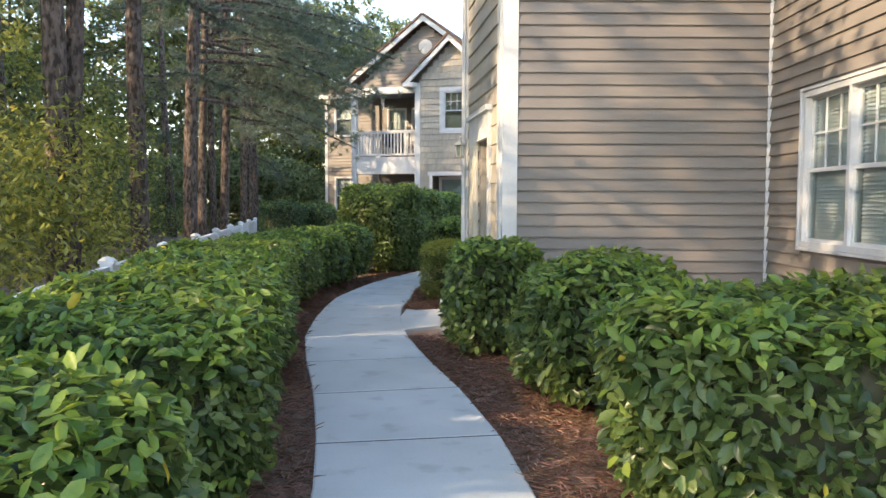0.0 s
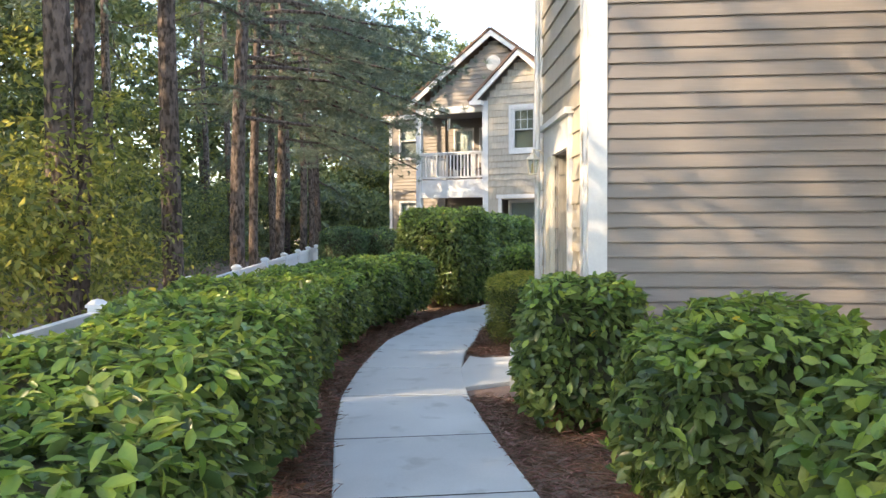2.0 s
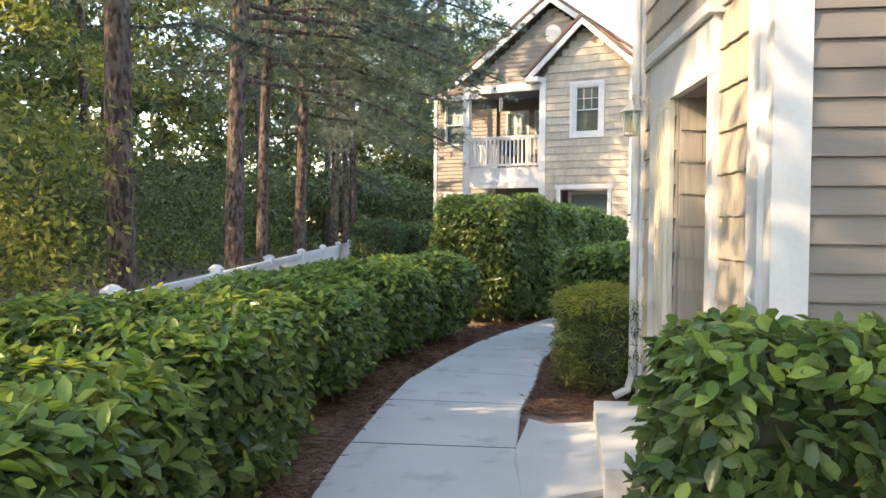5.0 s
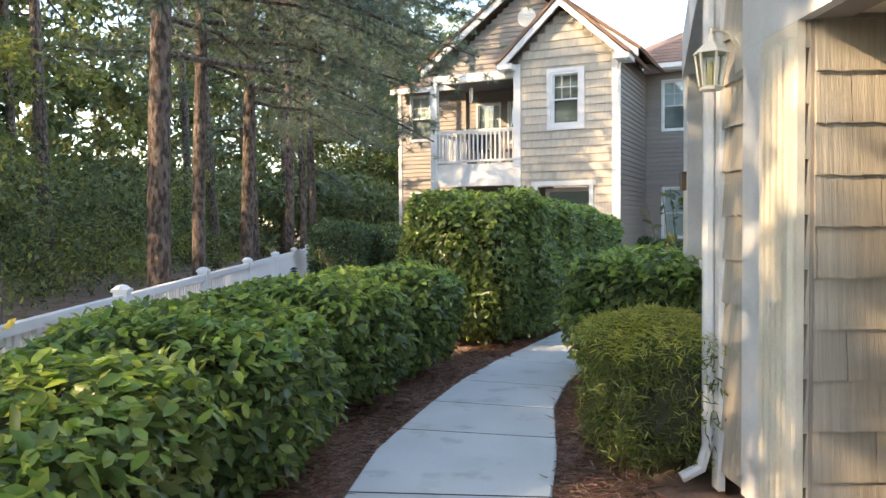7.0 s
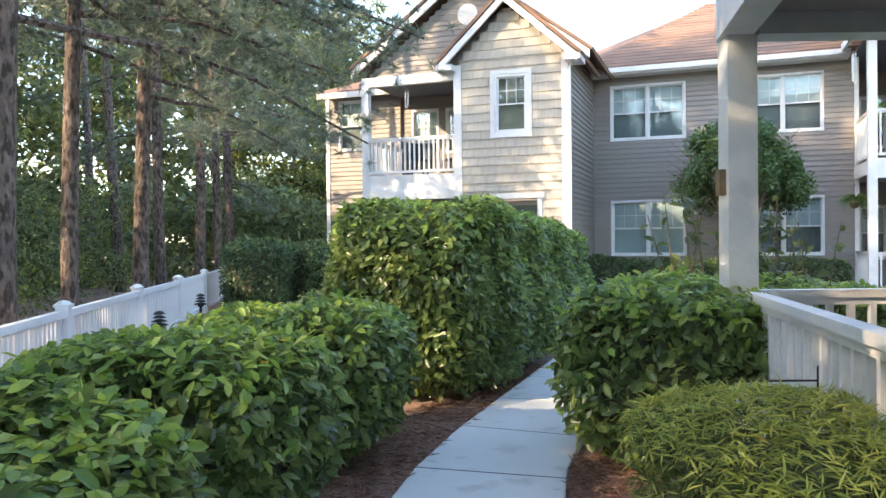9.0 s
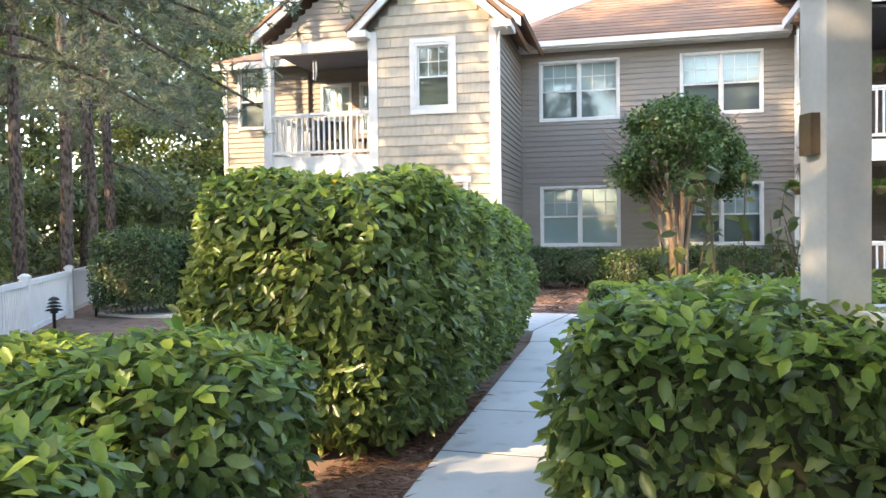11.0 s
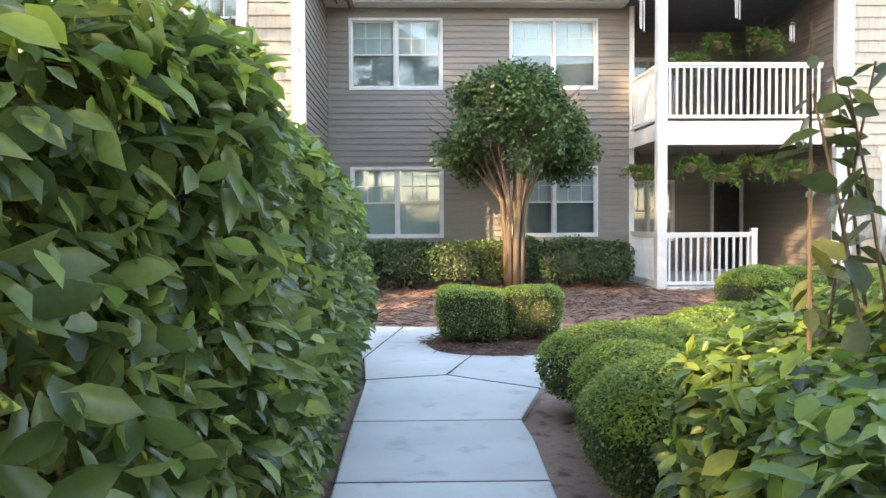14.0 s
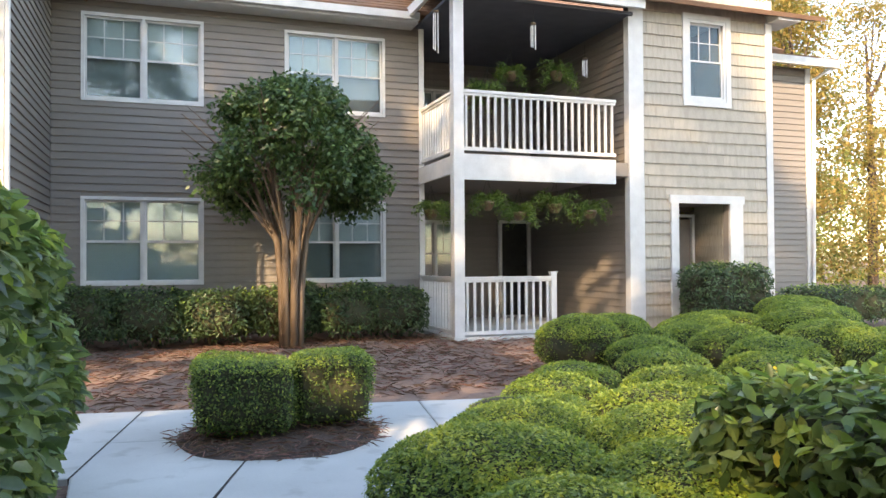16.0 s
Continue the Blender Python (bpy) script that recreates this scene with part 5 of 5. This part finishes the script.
def woodland(label, n_clumps, per, region, size, material, spread=(0.35, 1.0)):
    """Understorey and crowns beyond the fence, as many leaf clumps with gaps."""
    c = region(n_clumps)
    rad = RNG.uniform(*spread, len(c))
    idx = RNG.integers(0, len(c), len(c) * per)
    d = unit(RNG.normal(size=(len(idx), 3)))
    p = c[idx] + d * (rad[idx] * RNG.uniform(0, 1, len(idx)) ** 0.5)[:, None] * np.array((1, 1, 0.6))
    ok = p[:, 2] > 0.05
    ob = new("woodland_foliage", leaves("leaves", p[ok], d[ok], size, size * 0.42, material, False, spread=1.0))
    return tagged(ob, label, "woods", kind="stuff")


def understorey(n):
    y = RNG.uniform(-12, 40, n)
    x = -4.4 - 0.172 * (y - 7.28) - RNG.uniform(0.3, 1, n) ** 1.5 * 12
    z = RNG.uniform(0.1, 1.0, n) ** 1.6 * 3.0
    return np.column_stack([x, y, z])


def midlayer(n):
    y = RNG.uniform(-16, 26, n)
    x = -6.5 - 0.172 * (y - 7.28) - RNG.uniform(0, 13, n)
    z = RNG.uniform(2.2, 8.0, n)
    return np.column_stack([x, y, z])


# loose clumps added mostly above view, to break the sunlight into patches
def canopy(n):
    y = RNG.uniform(-8, 23, n)
    x = -4.9 - 0.172 * (y - 7.28) - RNG.uniform(0, 9, n)
    return np.column_stack([x, y, RNG.uniform(7.5, 19.0, n)])


# low clumps added beside the view, to dapple the sun on the near walls
def boughs(n):
    y = RNG.uniform(-1, 10, n)
    return np.column_stack([-4.9 - 0.172 * (y - 7.28) - RNG.uniform(0, 5, n), y, RNG.uniform(4.4, 7.5, n)])


# unseen high clumps added to keep sun off the far building
def crowns(n):
    y = RNG.uniform(7, 20, n)
    return np.column_stack([-5.5 - 0.172 * (y - 7.28) - RNG.uniform(0, 8, n), y, RNG.uniform(11.5, 18.0, n)])


def saplings(n):
    y = RNG.choice([7.6, 8.2, 9.4, 10.6, 6.2], n) + RNG.normal(size=n) * 0.35
    return np.column_stack([-3.75 - 0.172 * (y - 7.28) - RNG.uniform(0, 0.7, n), y, RNG.uniform(0.5, 2.3, n)])


def deep(n):
    y = RNG.uniform(-14, 80, n)
    x = -15 - RNG.uniform(0, 10, n) + np.clip(y - 34, 0, 40) * 0.40
    z = RNG.uniform(0.1, 1.0, n) * (7.5 + np.clip(y - 12, 0, 28) * 0.32)
    return np.column_stack([x, y, z])


def thicket(n):
    y = RNG.uniform(-14, 75, n)
    return np.column_stack([-13 - RNG.uniform(0, 12, n) + np.clip(y - 30, 0, 45) * 0.38, y, RNG.uniform(0.1, 3.6, n)])


def behind(n):
    a, b = RNG.uniform(-32, 40, n), RNG.uniform(44, 60, n)
    t = radians(18.7)
    return np.column_stack([a * math.cos(t) + b * math.sin(t), -a * math.sin(t) + b * math.cos(t), RNG.uniform(0, 1, n) * (8.5 + 2.0 * np.sin(a * 0.7))])


# sunlit and shaded layers differ by leaf colour as well as by real light
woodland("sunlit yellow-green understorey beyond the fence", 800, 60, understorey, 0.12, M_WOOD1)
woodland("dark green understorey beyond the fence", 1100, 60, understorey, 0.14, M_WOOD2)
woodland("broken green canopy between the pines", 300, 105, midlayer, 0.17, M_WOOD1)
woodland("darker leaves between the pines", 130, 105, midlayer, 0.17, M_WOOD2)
# the next three are added sun blockers, not tied to any trunk
woodland("added high pine canopy over the fence line to break up sunlight", 150, 330, canopy, 0.26, M_PINE, (0.7, 1.7))
woodland("added low pine boughs over the fence line to dapple the near walls", 26, 330, boughs, 0.22, M_PINE, (0.5, 1.1))
woodland("added high pine crowns above the woods to shade the far building", 80, 330, crowns, 0.26, M_PINE, (0.7, 1.6))
woodland("sunlit saplings just beyond the fence", 85, 90, saplings, 0.09, M_WOOD1)
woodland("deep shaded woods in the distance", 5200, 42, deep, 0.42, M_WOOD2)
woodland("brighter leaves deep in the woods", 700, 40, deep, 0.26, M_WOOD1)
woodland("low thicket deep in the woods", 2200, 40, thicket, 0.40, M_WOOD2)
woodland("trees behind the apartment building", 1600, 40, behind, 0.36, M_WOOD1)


def side_tree(x, y, h, mat_, seed):
    rr = random.Random(seed)
    ob = thing("broadleaf_tree", "tall golden-green tree beyond the building", "tree", pose(x, y, 0), "trees beyond the building")
    part("trunk", Geo().tube([(0, 0, -0.1), (0.1, 0, h * 0.4), (0.0, 0.1, h * 0.9)], [0.16, 0.12, 0.03], 8, 0.1), M_BARK, ob, smooth=True)
    c = []
    for _ in range(90):
        z = rr.uniform(0.12, 1.0)
        a, q = rr.uniform(0, 6.28), rr.uniform(0.1, 1) * (2.4 - 1.4 * z)
        c.append((q * math.cos(a), q * math.sin(a), z * h))
    for p in c[:16]:
        part("limb", Geo().tube([(0.05, 0, p[2] * 0.75), tuple(v * 0.8 for v in p[:2]) + (p[2] * 0.95,)], [0.03, 0.01], 5), M_BARK, ob)
    c = np.array(c)
    idx = RNG.integers(0, 90, 12000)
    d = unit(RNG.normal(size=(12000, 3)))
    tagged(part("crown", leaves("crown", c[idx] + d * (RNG.uniform(0, 1, 12000) ** 0.5 * 0.6)[:, None], d, 0.12, 0.06, mat_, False, spread=1.0), None, ob), kind="stuff")


M_GOLD = mat("golden_leaf", (0.20, 0.16, 0.04), (0.30, 0.25, 0.06), 2, 0.5, bump=0, island=0.5, leafy=0.4)
for i, (x, y, h) in enumerate(((19.0, 25.5, 8.5), (21.5, 27, 9.5), (24.5, 26, 9), (22.5, 31, 10), (27, 30, 11), (17.6, 27.6, 9.0), (20.2, 29.5, 10), (16.6, 30.5, 9.5))):
    side_tree(x, y, h, M_GOLD if i % 2 == 0 else M_WOOD1, i)


# ---- things on the porches ----
def fern(a, b, z, size, seed):
    """A hanging basket with arching fronds."""
    x, y = far_xy(a, b)
    ob = thing("hanging_fern", "hanging basket of arching green fern under the deck", "plant", pose(x, y, z), "hanging ferns")
    rr = random.Random(seed)
    part("basket", Geo().lathe([(0.06, -0.16), (0.13, -0.05), (0.14, 0.0), (0.12, 0.0)], sides=14), M_BRONZE, ob, smooth=True)
    for k in range(3):
        q = k * 2.1
        part("wire", Geo().tube([(0.13 * math.cos(q), 0.13 * math.sin(q), 0), (0, 0, 0.42)], [0.003, 0.003], 4), M_BLACK, ob)
    pos, out = [], []
    for _ in range(44):
        rise = rr.uniform(0.2, 1.5)
        q, L = rr.uniform(0, 6.28), rr.uniform(0.6, 1.0) * size
        for f in np.linspace(0.12, 1, 14):
            p = (math.cos(q) * L * f, math.sin(q) * L * f, L * (rise * f - 1.25 * f * f) + 0.02)
            for s in (-1, 1):
                pos.append(p)
                out.append((-math.sin(q) * s, math.cos(q) * s, 0.3))
    part("fronds", leaves("fronds", np.array(pos), np.array(out), 0.075, 0.02, M_FERN, False, spread=0.3), None, ob)


M_FERN = mat("fern_leaf", (0.07, 0.14, 0.03), (0.13, 0.21, 0.05), 5, 0.5, bump=0, island=0.5, leafy=0.35)
for i, (a, z, s) in enumerate(((-0.75, 2.18, 0.36), (0.15, 2.32, 0.42), (0.75, 2.15, 0.34), (1.45, 2.3, 0.48), (2.15, 2.2, 0.40))):
    fern(a, 27.15 if i else 27.5, z, s, i)
for i, (a, z, s) in enumerate(((0.3, 4.3, 0.42), (0.9, 4.75, 0.36), (1.7, 4.75, 0.45), (0.1, 4.25, 0.4))):
    fern(a, 27.5 + 0.3 * (i % 2), z, s, 10 + i)


def chime(a, b, z, L):
    x, y = far_xy(a, b)
    ob = thing("wind_chime", "metal tube wind chime under the porch ceiling", "wind chime", pose(x, y, z), "wind chimes")
    part("disc", Geo().lathe([(0.05, 0), (0.05, 0.015)], sides=12), M_BRONZE, ob)
    part("cord", Geo().tube([(0, 0, 0.01), (0, 0, 0.25)], [0.003, 0.003], 4), M_BLACK, ob)
    for k in range(5):
        q = k * 1.257
        part("tube", Geo().tube([(0.04 * math.cos(q), 0.04 * math.sin(q), -0.03), (0.04 * math.cos(q), 0.04 * math.sin(q), -L * (0.8 + 0.05 * k))], [0.009, 0.009], 6), M_BLIND, ob)


chime(-0.82, 27.0, 5.45, 0.7)
chime(0.95, 26.95, 5.4, 0.45)
chime(2.1, 27.2, 4.95, 0.35)
chime(-10.9, 25.5, 5.1, 0.45)


def patio_chair(a, b, z, turn):
    x, y = far_xy(a, b)
    ob = thing("patio_chair", "dark metal patio chair on the balcony", "chair", pose(x, y, z, 0, 0, turn), "balcony chairs")
    part("seat", Geo().box(-0.22, -0.22, 0.40, 0.22, 0.22, 0.44), M_BLACK, ob)
    part("backrest", Geo().slab((-0.22, 0.22, 0.46), (0.22, 0.22, 0.46), (0.22, 0.30, 0.92), (-0.22, 0.30, 0.92), 0.03), M_BLACK, ob)
    for sx in (-0.2, 0.2):
        for sy in (-0.2, 0.2):
            part("leg", Geo().box(sx - 0.015, sy - 0.015, 0, sx + 0.015, sy + 0.015, 0.40), M_BLACK, ob)


patio_chair(-10.9, 26.2, 3.0, 20)
patio_chair(-10.0, 26.4, 3.0, -60)

# garden flag by the porch rail
gf = thing("garden_flag", "small pale garden flag with a pink print on a black stand", "flag", pose(0.45, 11.95, -0.05))
part("pole", Geo().tube([(0.17, 0, -0.05), (0.17, 0, 0.86), (0.20, 0, 0.89), (0.22, 0, 0.86), (0.20, 0, 0.84)], [0.007] * 5, 6), M_BLACK, gf)
part("cross_bar", Geo().tube([(-0.19, 0, 0.80), (0.17, 0, 0.80)], [0.005, 0.005], 6), M_BLACK, gf)
cl = Geo()
for i in range(9):
    cl.v += [(-0.19 + i * 0.042, 0.012 * math.sin(i * 1.1), 0.79), (-0.19 + i * 0.042, 0.025 * math.sin(i * 1.1 + 0.4), 0.36)]
cl.f = [(2 * i, 2 * i + 1, 2 * i + 3, 2 * i + 2) for i in range(8)]
part("cloth", cl, M_FLAG, gf)
part("print", Geo().tube([(0.02, -0.03, 0.55), (0.06, -0.032, 0.63), (0.04, -0.032, 0.72), (-0.02, -0.032, 0.71), (-0.02, -0.032, 0.66)], [0.012] * 5, 6), M_PINK, gf)
part("print", Geo().box(-0.10, -0.034, 0.50, 0.05, -0.028, 0.56), M_PINK, gf)

# feeder hung from the porch beam
hf = thing("hummingbird_feeder", "glass bird feeder with a red base hung from the porch", "bird feeder", pose(1.75, 13.0, 2.0))
part("cord", Geo().tube([(0, 0, 0.2), (0, 0, 0.75)], [0.003, 0.003], 4), M_BLACK, hf)
part("bottle", Geo().lathe([(0.03, 0.02), (0.045, 0.05), (0.045, 0.15), (0.02, 0.19), (0.015, 0.2)], sides=12), M_BLIND, hf, smooth=True)
part("base", Geo().lathe([(0.02, -0.015), (0.075, 0.0), (0.075, 0.012), (0.03, 0.02)], sides=14), M_RED, hf, smooth=True)
